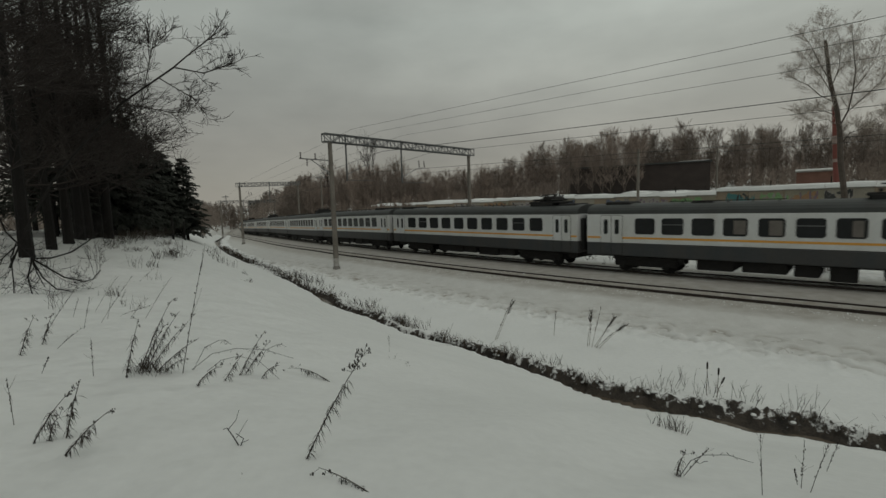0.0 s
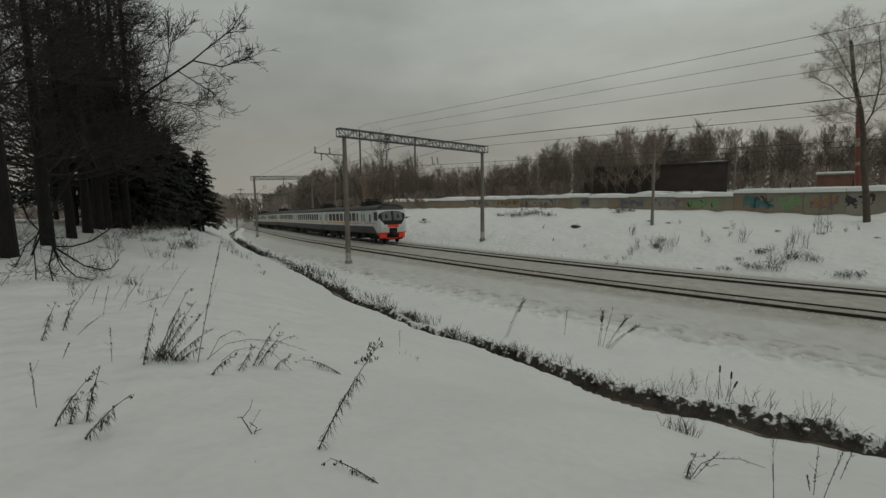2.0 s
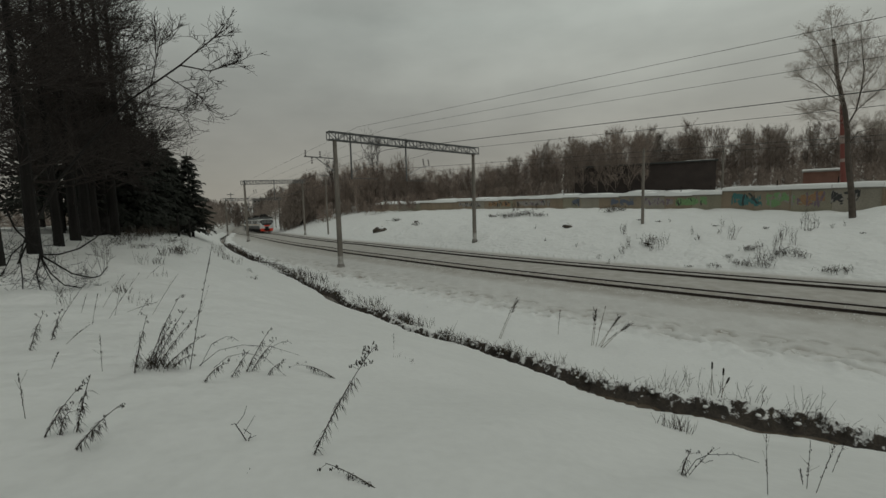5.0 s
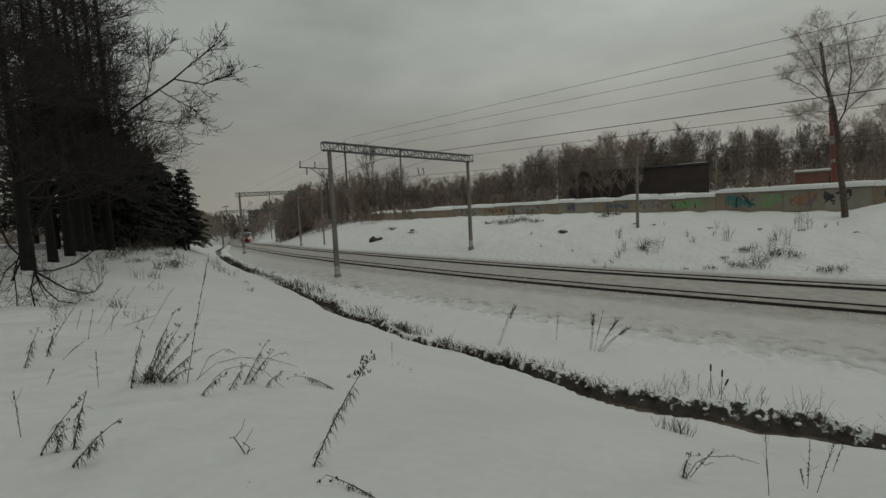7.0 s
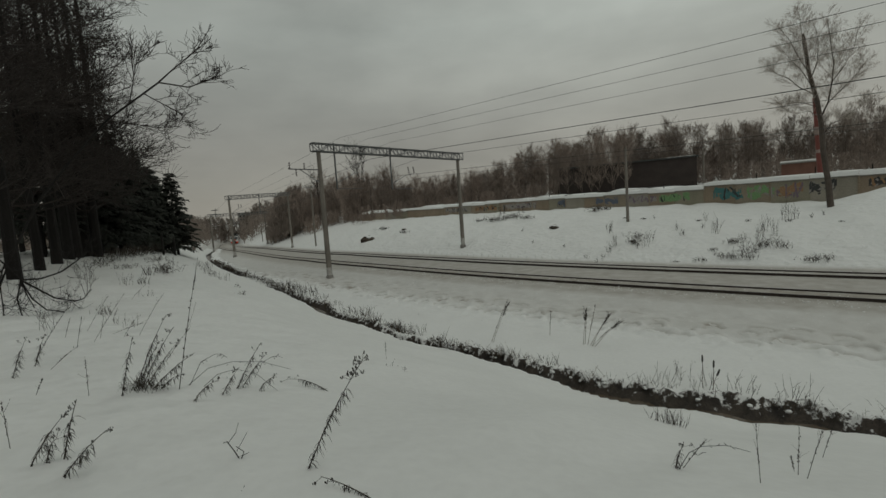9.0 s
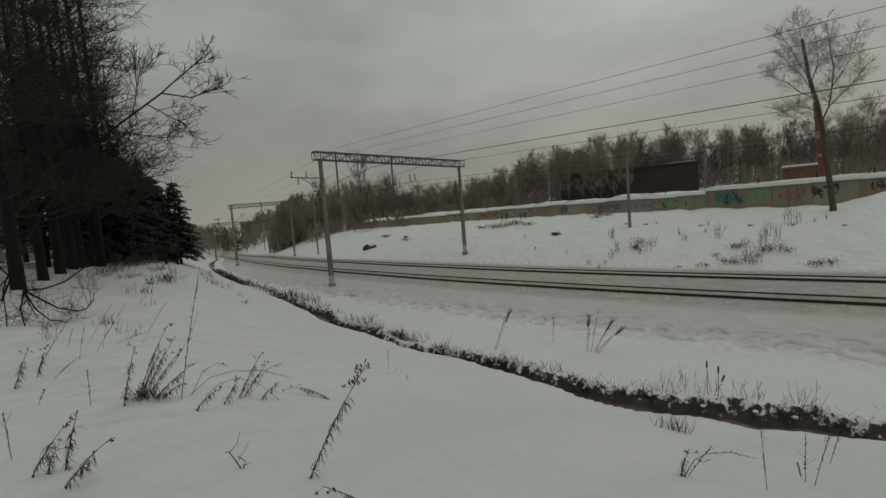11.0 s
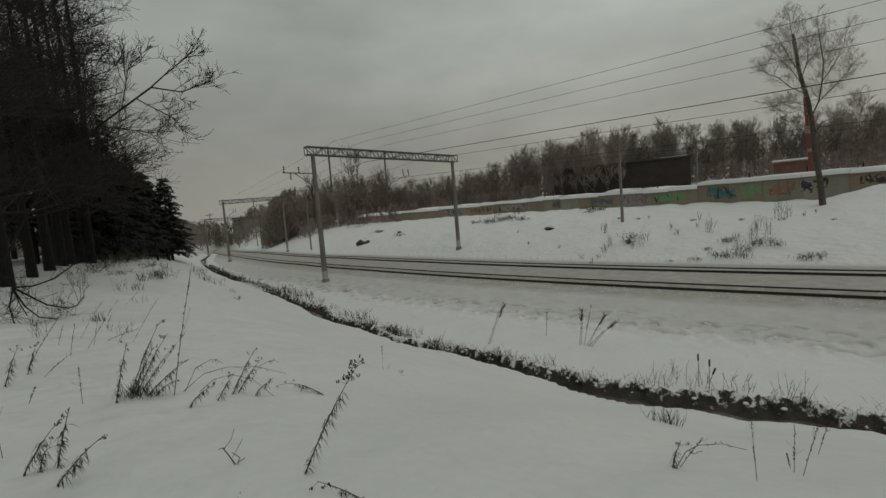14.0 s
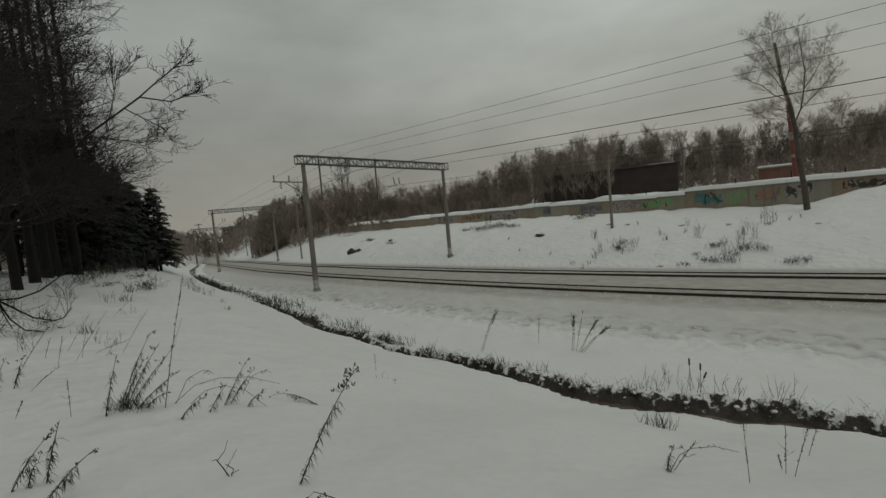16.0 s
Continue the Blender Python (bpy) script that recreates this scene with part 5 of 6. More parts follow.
def conifer(seed, high, radius, label, m, bare=0.12, wide=0.225, dense=1.0):
    """A tall spruce: whorls of drooping limbs, each feathered with short twigs."""
    rng = random.Random(seed)
    t = thing("spruce_tree", label, "tree", m, "trees at the edge of the wood")
    tr = Shape()
    tr.tube([(0, 0, -0.5), (0, 0, 0.2), (0, 0, high * 0.5), (0, 0, high)], [radius * 1.3, radius, radius * 0.6, 0.02], 9)
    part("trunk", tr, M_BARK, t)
    cr = Shape()
    z = high * bare
    while z < high * 0.98:
        w = (z / high - bare) / (1 - bare)
        reach = high * wide * (1 - w) ** 0.8 + 0.25
        for k in range(rng.randint(5, 7)):
            a = rng.uniform(0, 6.283)
            l = reach * rng.uniform(0.6, 1.15)
            o = Vector((math.cos(a), math.sin(a), 0))
            tip = Vector((0, 0, z)) + o * l + Vector((0, 0, rng.uniform(-0.35, 0.05) * l))
            midp = Vector((0, 0, z)) + o * l * 0.5 + Vector((0, 0, -0.02 * l))
            cr.tube([(0, 0, z), midp, tip], [0.035, 0.022, 0.01], 3, 0, False)
            n = int((5 + l * 5) * dense)
            for j in range(n):
                f = 0.25 + 0.75 * (j + rng.random()) / n
                q = (Vector((0, 0, z)).lerp(midp, f * 2) if f < 0.5 else midp.lerp(tip, f * 2 - 1))
                s_ = o.cross(Vector((0, 0, 1))) * rng.choice((-1, 1))
                e = q + (s_ * rng.uniform(0.4, 1) + o * 0.6 + Vector((0, 0, rng.uniform(-0.9, -0.1)))).normalized() * rng.uniform(0.25, 0.6) * (0.5 + 0.5 * (1 - w))
                wd = (e - q).cross(Vector((0, 0, 1)))
                wd = wd.normalized() * 0.11 if wd.length > 1e-6 else Vector((0.11, 0, 0))
                cr.add([q - wd * 0.5, q + wd * 0.5, e + wd * 0.8, e - wd * 0.8, (q + e) / 2 + Vector((0, 0, 0.05))], [(0, 1, 4), (1, 2, 4), (2, 3, 4), (3, 0, 4)])
        z += high * 0.013 + 0.09
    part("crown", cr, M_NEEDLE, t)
    return t


RL = random.Random(8)


def larch(seed, high, radius, label, m, limbs=80):
    """A bare larch: a straight trunk with many thin, level, drooping limbs full of fine twigs."""
    rng = random.Random(seed)
    t = thing("larch_tree", label, "tree", m, "trees at the edge of the wood")
    tr = Shape()
    tr.tube([(0, 0, -0.5), (0, 0, 0.15), (0.04, 0, high * 0.18), (0.05, 0.03, high * 0.5), (0, 0, high)], [radius * 1.35, radius, radius * 0.74, radius * 0.42, 0.015], 10)
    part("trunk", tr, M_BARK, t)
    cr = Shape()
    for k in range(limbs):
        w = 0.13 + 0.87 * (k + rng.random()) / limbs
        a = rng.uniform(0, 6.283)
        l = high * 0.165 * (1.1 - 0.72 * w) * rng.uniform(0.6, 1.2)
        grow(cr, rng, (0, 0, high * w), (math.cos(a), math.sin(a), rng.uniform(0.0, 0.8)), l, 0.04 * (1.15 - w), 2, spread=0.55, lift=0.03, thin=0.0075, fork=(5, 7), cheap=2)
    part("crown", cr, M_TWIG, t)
    return t


spruce = conifer(3, 17.0, 0.30, "tall dark spruce in the wood", turned(-31.0, 39.0, RL), 0.17)
spruce2 = conifer(4, 14.0, 0.26, "dark spruce in the wood", turned(-27.5, 33.0, RL), 0.15)
fir = conifer(6, 9.0, 0.15, "young pointed spruce at the end of the wood", turned(-27.2, 49.5, RL), 0.11, 0.245, 1.9)
for k, (x, y) in enumerate(((-24.6, 29.5), (-28.4, 37.0), (-26.6, 40.0), (-29.5, 42.5), (-28.2, 45.6), (-33.0, 46.0), (-35.0, 40.0), (-32.0, 32.0), (-26.5, 35.6), (-37.0, 52.0), (-31.5, 49.0))):
    place_copy((spruce, spruce2)[k % 2], x, y, RL, 0.62, 0.85)
for x, y, k in ((-30.4, 46.6, 1.1), (-28.4, 47.6, 0.95), (-30.0, 51.6, 1.0), (-26.9, 43.2, 1.0), (-26.2, 39.2, 1.05), (-24.6, 34.6, 1.1), (-32.5, 55.0, 1.1)):
    place_copy(fir, x, y, RL, k * 0.95, k * 1.05)
# unseen spruces added beside and behind the camera, to cut sky light on the near bank
for x, y, k in ((-21.0, 3.0, 1.0), (-17.5, -4.0, 1.0), (-12.0, -9.5, 0.95), (-6.5, -11.0, 1.0), (-0.5, -12.0, 1.0), (6.0, -13.0, 1.0), (11.5, -14.0, 0.9), (-14.0, -15.0, 1.05), (1.0, -18.0, 1.05)):
    place_copy(spruce, x, y, RL, k * 0.95, k * 1.05)
larches = [larch(90, 19.0, 0.24, "bare dark larch at the edge of the wood", turned(-15.3, 17.0, RL)), larch(91, 18.0, 0.22, "bare dark larch at the edge of the wood", turned(-17.9, 21.2, RL))]
for k, (x, y) in enumerate(((-12.6, 12.7), (-19.2, 23.8), (-21.0, 26.9), (-22.0, 28.9), (-23.0, 31.0), (-22.0, 30.6), (-25.2, 36.4), (-20.4, 19.0), (-26.0, 29.0))):
    c = place_copy(larches[k % 2], x, y, RL, 0.95, 1.08)
    far = 1.0 + 0.02 * max(0.0, math.hypot(x, y) - 22)
    c.scale = [q * far for q in c.scale]


def leaning_tree():
    """The slender tree that leans out of the wood over the snow."""
    rng = random.Random(12)
    t = thing("leaning_bare_tree", "slender bare tree leaning out of the dark wood", "tree")
    stem = [Vector(q) for q in ((-12.9, 13.6, 3.0), (-12.66, 14.16, 4.33), (-12.56, 14.65, 5.1), (-12.3, 14.95, 5.85), (-11.62, 15.4, 6.95), (-10.6, 16.0, 8.38), (-9.12, 16.67, 9.68))]
    sh = Shape()
    sh.tube(stem, [0.045, 0.038, 0.035, 0.034, 0.034, 0.034, 0.03], 7)
    part("trunk", sh, M_BARK, t)
    cr = Shape()
    for pts, r in (((stem[6], (-8.71, 16.88, 10.13), (-7.83, 17.31, 11.01)), 0.028), ((stem[6], (-8.3, 17.09, 9.57), (-7.42, 17.49, 10.01)), 0.028),
                   (((-9.54, 16.43, 9.28), (-8.55, 16.97, 8.6)), 0.02), ((stem[5], (-9.2, 16.62, 8.13)), 0.02), ((stem[4], (-10.6, 15.9, 7.2)), 0.018), (((-9.9, 16.2, 8.95), (-9.6, 16.4, 10.4)), 0.018)):
        pts = [Vector(q) for q in pts]
        cr.tube(pts, [r * (1 - 0.5 * i / len(pts)) for i in range(len(pts))], 5)
        for k in range(9):
            w = rng.uniform(0.25, 1) * (len(pts) - 1)
            i = min(int(w), len(pts) - 2)
            d = (pts[i + 1] - pts[i]).normalized()
            side = Vector((rng.uniform(-1, 1), rng.uniform(-1, 1), rng.uniform(-0.7, 1)))
            grow(cr, rng, pts[i].lerp(pts[i + 1], w - i), d + side * 0.7, rng.uniform(0.5, 1.0), 0.012, 2, spread=0.5, lift=0.04, thin=0.0065, fork=(3, 5))
    part("crown", cr, M_TWIG, t)
    # a long bough higher up
    b = Shape()
    pts = [Vector(q) for q in ((-13.0, 13.8, 9.9), (-12.53, 14.28, 10.44), (-11.8, 14.89, 11.01), (-10.98, 15.51, 12.12))]
    b.tube(pts, [0.05, 0.04, 0.03, 0.02], 6)
    for k in range(12):
        grow(b, rng, pts[rng.randint(1, 2)].lerp(pts[3], rng.random()), (0.6, 0.6, rng.uniform(-0.4, 1)), rng.uniform(0.6, 1.4), 0.014, 2, thin=0.007)
    part("bough", b, M_TWIG, t)


leaning_tree()


def low_shrub():
    """Bare arching boughs under the first trees, almost down on the snow."""
    rng = random.Random(13)
    t = thing("bare_shrub", "bare arching shrub boughs hanging down to the snow", "shrub")
    fork = (-8.75, 9.84, 3.84)
    for pts, thick in ((((-8.6, 9.03, 4.86), (-8.66, 9.24, 4.44), (-8.71, 9.53, 4.18), fork), 0.021), ((fork, (-8.77, 10.38, 3.79), (-8.76, 10.93, 3.86), (-8.72, 11.42, 4.07), (-8.68, 11.72, 4.25)), 0.021),
                       ((fork, (-8.78, 10.24, 3.59), (-8.78, 10.66, 3.3), (-8.75, 11.18, 3.11), (-8.72, 11.44, 3.12), (-8.69, 11.69, 3.31)), 0.021), ((fork, (-8.77, 10.07, 3.4), (-8.78, 10.41, 3.07), (-8.76, 10.87, 2.93)), 0.018),
                       ((fork, (-8.75, 9.7, 3.45), (-8.75, 9.74, 3.14), (-8.76, 9.85, 2.93)), 0.016), ((fork, (-8.77, 9.96, 3.5), (-8.77, 10.1, 3.18)), 0.014), (((-8.7, 9.47, 4.2), (-8.7, 9.32, 3.92), (-8.71, 9.32, 3.41), (-8.7, 9.27, 3.08)), 0.014),
                       (((-8.71, 9.53, 4.18), (-8.67, 9.12, 3.94), (-8.62, 8.79, 3.54)), 0.014)):
        pts = [Vector(q) for q in pts]
        b = Shape()
        b.tube(pts, [thick * (1 - 0.6 * i / len(pts)) for i in range(len(pts))], 6)
        for k in range(9):
            i = rng.randint(0, len(pts) - 2)
            d = (pts[i + 1] - pts[i]).normalized()
            grow(b, rng, pts[i].lerp(pts[i + 1], rng.random()), d + Vector((rng.uniform(-0.6, 0.6), rng.uniform(-0.6, 0.6), rng.uniform(-0.3, 0.7))), rng.uniform(0.3, 0.8), 0.006, 2, thin=0.0026, fork=(2, 4))
        part("bough", b, M_BARK, t)


low_shrub()


# ---------------------------------------------------------------- dry weeds in the near snow
GOLDENROD = [(-1.04, 3.22, 0.48, 0.0, 0.78), (-3.48, 5.12, 0.45, 0.0, 0.81), (-3.46, 5.13, 0.31, 0.0, 0.52), (-3.43, 5.14, 0.46, 0.0, 0.68),
             (-3.4, 5.16, 0.48, 0.0, 0.54), (-3.33, 5.14, 0.55, 0.0, 0.38), (-3.25, 5.19, 0.31, 0.0, 0.14), (-3.47, 4.88, 0.21, 0.0, 0.64),
             (-2.53, 5.51, 0.35, 0.0, 0.53), (-2.5, 5.58, 0.33, 0.0, 0.38), (-2.56, 5.17, 0.25, 0.0, 0.31), (-2.27, 5.49, 0.25, 0.0, 0.15),
             (-3.1, 3.31, 0.29, -0.0, 0.34), (-2.92, 3.4, 0.17, 0.0, 0.46), (-3.0, 3.34, 0.11, 0.0, 0.18), (-2.73, 3.13, 0.37, 0.0, 0.31),
             (-0.41, 2.76, -0.46, 0.22, 0.08), (-1.45, 5.84, -0.68, 0.27, 0.12), (-4.98, 5.29, 0.23, 0.0, 0.45), (-5.13, 5.77, 0.19, 0.0, 0.4),
             (1.92, 3.7, 0.08, -0.0, 0.2), (-2.72, 4.87, 0.31, 0.0, 0.2)]
STALKS = [(-3.06, 5.23, 0.35, 0.0, 1.32), (-3.43, 3.54, -0.01, 0.0, 0.39), (-3.76, 4.81, 0.02, 0.0, 0.39), (-4.84, 5.62, 0.4, 0.0, 0.26),
             (-5.43, 6.12, 0.57, 0.0, 0.7), (-4.27, 4.75, 0.11, 0.0, 0.17), (1.98, 3.73, 0.23, 0.0, 0.23), (2.44, 3.39, -0.04, 0.0, 0.49),
             (3.04, 3.8, -0.04, 0.0, 0.15), (2.97, 3.68, 0.01, 0.0, 0.43), (2.95, 3.57, 0.14, 0.0, 0.42), (3.9, 4.53, 0.14, 0.0, 0.38),
             (-1.1, 8.82, 0.01, 0.0, 0.34), (-5.67, 7.66, 0.17, 0.0, 0.53), (-5.36, 7.75, 0.3, 0.0, 0.34), (-5.49, 6.92, 0.15, 0.0, 0.48),
             (-3.9, 6.4, 0.3, 0.2, 0.4), (-5.6, 7.4, 0.4, 0.3, 0.7), (-5.2, 7.9, 0.35, 0.3, 0.65), (-6.6, 8.6, 0.3, 0.3, 0.6),
             (-6.13, 7.52, 0.09, 0.07, 0.31), (-5.83, 8.05, 0.46, 0.31, 0.1), (-8.99, 13.52, 0.39, 0.25, 0.38), (-12.59, 21.46, 0.43, 0.25, 0.32),
             (-8.64, 13.72, -0.51, -0.34, 0.05), (-7.18, 10.07, -0.1, -0.07, 0.14)]
ARCHES = [(-3.04, 5.41, 0.33, 0.34, 0.47, 0.28), (-2.9, 5.42, 0.41, 0.16, 0.88, -0.15), (-3.07, 5.4, 0.56, 0.23, 1.24, 0.08), (1.93, 3.69, 0.24, 0.16, 0.67, 0.07),
             (-1.18, 6.89, -0.61, 0.09, -1.22, 0.06), (-2.54, 6.06, 0.27, 0.26, 0.4, 0.23)]
SHELF_STALKS = [(1.85, 16.95, 0.72, -0.09, 1.62), (4.14, 17.22, 0.08, -0.02, 0.92), (5.03, 15.79, 0.09, -0.03, 1.31), (5.07, 15.65, 0.3, -0.1, 1.44), (5.15, 15.66, 0.64, -0.22, 1.06), (5.15, 15.53, 0.83, -0.3, 0.83)]
CATTAILS = [(6.71, 11.52, -0.0, 0.0, 0.9), (6.83, 11.27, 0.02, -0.01, 0.84), (6.75, 11.29, 0.2, -0.12, 0.63)]


def bent(a, b, sag, n=8):
    """A stem that starts steep and nods over."""
    a, b = Vector(a), Vector(b)
    return [a.lerp(b, i / n) + Vector((0, 0, sag * 4 * (i / n) * (1 - i / n))) for i in range(n + 1)]


def goldenrod(k, x, y, dx, dy, dz):
    rng = random.Random(100 + k)
    z = ground_at(x, y)
    high = Vector((dx, dy, dz)).length
    w = thing("dry_goldenrod", "dry brown goldenrod stem with curled leaves poking from snow", "weed", Matrix.Translation((x, y, z)), "dry weeds")
    path = bent((0, 0, -0.04), (dx, dy, dz), 0.05 * high + (0.04 if 0.1 < dz < 0.3 else 0.0))
    st = Shape()
    st.tube(path, [0.0055 - 0.0035 * i / 8 for i in range(9)], 5)
    part("stem", st, M_WEED, w)
    lv = Shape()
    n = int(100 * high) + 14
    for i in range(n):
        f = rng.uniform(0.05, 0.72) * 8
        j = min(int(f), 7)
        q = path[j].lerp(path[j + 1], f - j)
        a = rng.uniform(0, 6.283)
        o = Vector((math.cos(a), math.sin(a), rng.uniform(-1.8, -0.4))).normalized()
        l = rng.uniform(0.03, 0.095)
        m = q + o * l * 0.5 + Vector((0, 0, 0.006))
        e = q + o * l + Vector((0, 0, -0.02))
        s_ = o.cross(Vector((0, 0, 1))).normalized() * rng.uniform(0.0018, 0.0042)
        lv.add([q, m - s_, e, m + s_, m + Vector((0, 0, 0.004))], [(0, 1, 4), (1, 2, 4), (2, 3, 4), (3, 0, 4)])
    tagged(part("foliage", lv, M_WEED_DARK, w), kind="stuff")
    hd = Shape()
    for i in range(3 if k else 18):
        f = rng.uniform(0.78, 1.0) * 8
        j = min(int(f), 7)
        q = path[j].lerp(path[j + 1], f - j)
        o = Vector((rng.uniform(-1, 1), rng.uniform(-1, 1), rng.uniform(-0.2, 0.9))).normalized()
        e = q + o * rng.uniform(0.02, 0.075)
        hd.tube([q, e], [0.0016, 0.0014], 3)
        for _ in range(5):
            c = e + Vector((rng.uniform(-1, 1), rng.uniform(-1, 1), rng.uniform(-1, 1))) * 0.012
            hd.tube([c - Vector((0, 0, 0.006)), c + Vector((0, 0, 0.006))], [0.0042, 0.003], 4)
    tagged(part("flower_head", hd, M_WEED_DARK, w), kind="stuff")


def stalk(k, x, y, dx, dy, dz, thick=0.0026, knots=True, label="thin dry weed stalk with few seed buds in the snow", stuff=None):
    rng = random.Random(300 + k)
    z = ground_at(x, y)
    high = Vector((dx, dy, dz)).length
    w = thing("dry_stalk", label, "weed", Matrix.Translation((x, y, z)), "dry stalks")
    path = bent((0, 0, -0.04), (dx, dy, dz), 0.03 * high)
    st = Shape()
    st.tube(path, [thick * (1 - 0.6 * i / 8) for i in range(9)], 5)
    for i in range(4):
        j = rng.randint(3, 7)
        grow(st, rng, path[j], (dx + rng.uniform(-0.4, 0.4), dy + rng.uniform(-0.4, 0.4), dz * 0.8 + 0.1), high * rng.uniform(0.12, 0.3), thick * 0.5, 0, thin=thick * 0.3)
    part("stem", st, stuff or M_WEED, w)
    if knots:
        hd = Shape()
        for i in range(16):
            f = rng.uniform(0.3, 1.0) * 8
            j = min(int(f), 7)
            q = path[j].lerp(path[j + 1], f - j) + Vector((rng.uniform(-1, 1), rng.uniform(-1, 1), 0)) * thick * 2
            hd.tube([q, q + Vector((0, 0, thick * 4))], [thick * 1.6, thick * 0.8], 5)
        tagged(part("seed_head", hd, M_WEED_DARK, w), kind="stuff")


for k, row in enumerate(GOLDENROD):
    goldenrod(k, *row)
for k, row in enumerate(STALKS):
    stalk(k, *row, thick=0.005 if k == 0 else 0.003)
for k, row in enumerate(SHELF_STALKS):
    stalk(50 + k, *row, thick=0.008, label="tall dry reed stalk on the snowy shelf by the ditch", stuff=M_STRAW)


def plume(x, y, dx, dy, dz, seed):
    """A reed with a bushy dry panicle."""
    rng = random.Random(seed)
    w = thing("dry_reed", "dry reed with a bushy brown panicle on the snow", "weed", Matrix.Translation((x, y, ground_at(x, y))), "dry reeds")
    path = bent((0, 0, -0.05), (dx, dy, dz), 0.06)
    st = Shape()
    st.tube(path, [0.009 - 0.0007 * i for i in range(9)], 5)
    part("stem", st, M_STRAW, w)
    hd = Shape()
    for i in range(60):
        f = rng.uniform(0.68, 1.0) * 8
        j = min(int(f), 7)
        q = path[j].lerp(path[j + 1], f - j)
        e = q + (Vector((dx, dy, dz)).normalized() + Vector((rng.uniform(-1, 1), rng.uniform(-1, 1), rng.uniform(-1, 1))) * 0.7) * rng.uniform(0.06, 0.16)
        hd.tube([q, e], [0.006, 0.004], 3)
    tagged(part("panicle", hd, M_WEED, w), kind="stuff")


plume(5.2, 15.6, 0.55, -0.2, 1.05, 1)
plume(5.25, 15.5, 0.80, -0.3, 0.85, 2)
plume(1.9, 16.9, 0.62, -0.08, 1.4, 3)
plume(4.95, 15.75, 0.12, -0.05, 1.2, 4)


def cattail(k, x, y, dx, dy, dz):
    w = thing("cattail", "dry cattail with a dark spike beside the ditch", "weed", Matrix.Translation((x, y, ground_at(x, y))), "cattails")
    st = Shape()
    st.tube([(0, 0, -0.3), (dx * 0.5, dy * 0.5, dz * 0.5), (dx, dy, dz)], [0.008, 0.007, 0.005], 5)
    part("stem", st, M_STRAW, w)
    sp = Shape()
    a = Vector((dx, dy, dz))
    d = a.normalized()
    sp.tube([a - d * 0.2, a - d * 0.18, a - d * 0.03, a], [0.006, 0.022, 0.022, 0.006], 8)
    part("spike", sp, M_WEED_DARK, w)


for k, row in enumerate(CATTAILS):
    cattail(k, *row)


def twig_litter(name, x, y, arms, label):
    w = thing(name, label, "twig", Matrix.Translation((x, y, ground_at(x, y))), "fallen twigs")
    sh = Shape()
    for pts, r in arms:
        sh.tube(pts, [r * 0.7 * (1 - 0.5 * i / len(pts)) for i in range(len(pts))], 5)
    part("branch", sh, M_BARK, w)


twig_litter("broken_twig", -1.59, 3.42, [([(0, 0, -0.03), (-0.06, 0.02, 0.06), (-0.11, 0.03, 0.13), (-0.14, 0.03, 0.12)], 0.007), ([(-0.1, 0.03, 0.12), (-0.05, 0.06, 0.18), (-0.03, 0.08, 0.25)], 0.004),
                                         ([(0, 0, 0.0), (0.02, 0.01, 0.05), (-0.04, 0.02, 0.09)], 0.006), ([(0, 0, 0.02), (0.05, 0.03, 0.03)], 0.004), ([(-0.03, 0, 0.06), (0.03, 0.08, 0.17)], 0.003)],
            "broken forked twig sticking out of the snow")
for k, (x, y, ax, az, bx, bz) in enumerate(ARCHES):
    rng = random.Random(440 + k)
    top = [(ax * 0.5, 0.02, az * 0.78), (ax, 0.04, az), ((ax + bx) / 2, 0.05, az * 0.72 + bz * 0.28 + 0.012), (bx, 0.05, bz)]
    arms = [([(0, 0, -0.03)] + top, 0.0048)]
    for j in range(10):
        q = Vector(top[rng.randint(0, 2)]).lerp(Vector(top[rng.randint(1, 3)]), rng.random() * 0.4)
        arms.append(([q, q + Vector((rng.uniform(-0.03, 0.03), rng.uniform(-0.03, 0.03), rng.uniform(-0.035, 0.02)))], 0.0036))
    twig_litter("arched_stem", x, y, arms, "thin dry stem arched over the snow")


def tuft(name, label, x, y, high, wide, n, seed, material, group="brush tufts"):
    rng = random.Random(seed)
    w = thing(name, label, "brush", Matrix.Translation((x, y, ground_at(x, y))), group)
    sh = Shape()
    for i in range(n):
        o = Vector((rng.gauss(0, 1) * wide * 0.4, rng.gauss(0, 1) * wide * 0.4, -0.05))
        a = rng.uniform(0, 6.283)
        h = high * rng.uniform(0.45, 1.1)
        t = o + Vector((math.cos(a) * h * 0.35, math.sin(a) * h * 0.35, h))
        m = o.lerp(t, 0.5) + Vector((rng.uniform(-1, 1), rng.uniform(-1, 1), 0.3)) * h * 0.08
        r = 0.0016 + 0.00034 * math.hypot(x, y)
        sh.tube([o, m, t], [r, r * 0.8, r * 0.4], 3, 0, False)
        if rng.random() < 0.6:
            sh.tube([m, m + Vector((rng.uniform(-1, 1), rng.uniform(-1, 1), 0.9)).normalized() * h * 0.4], [r * 0.7, r * 0.3], 3, 0, False)
    tagged(part("brushwood", sh, material, w), kind="stuff")


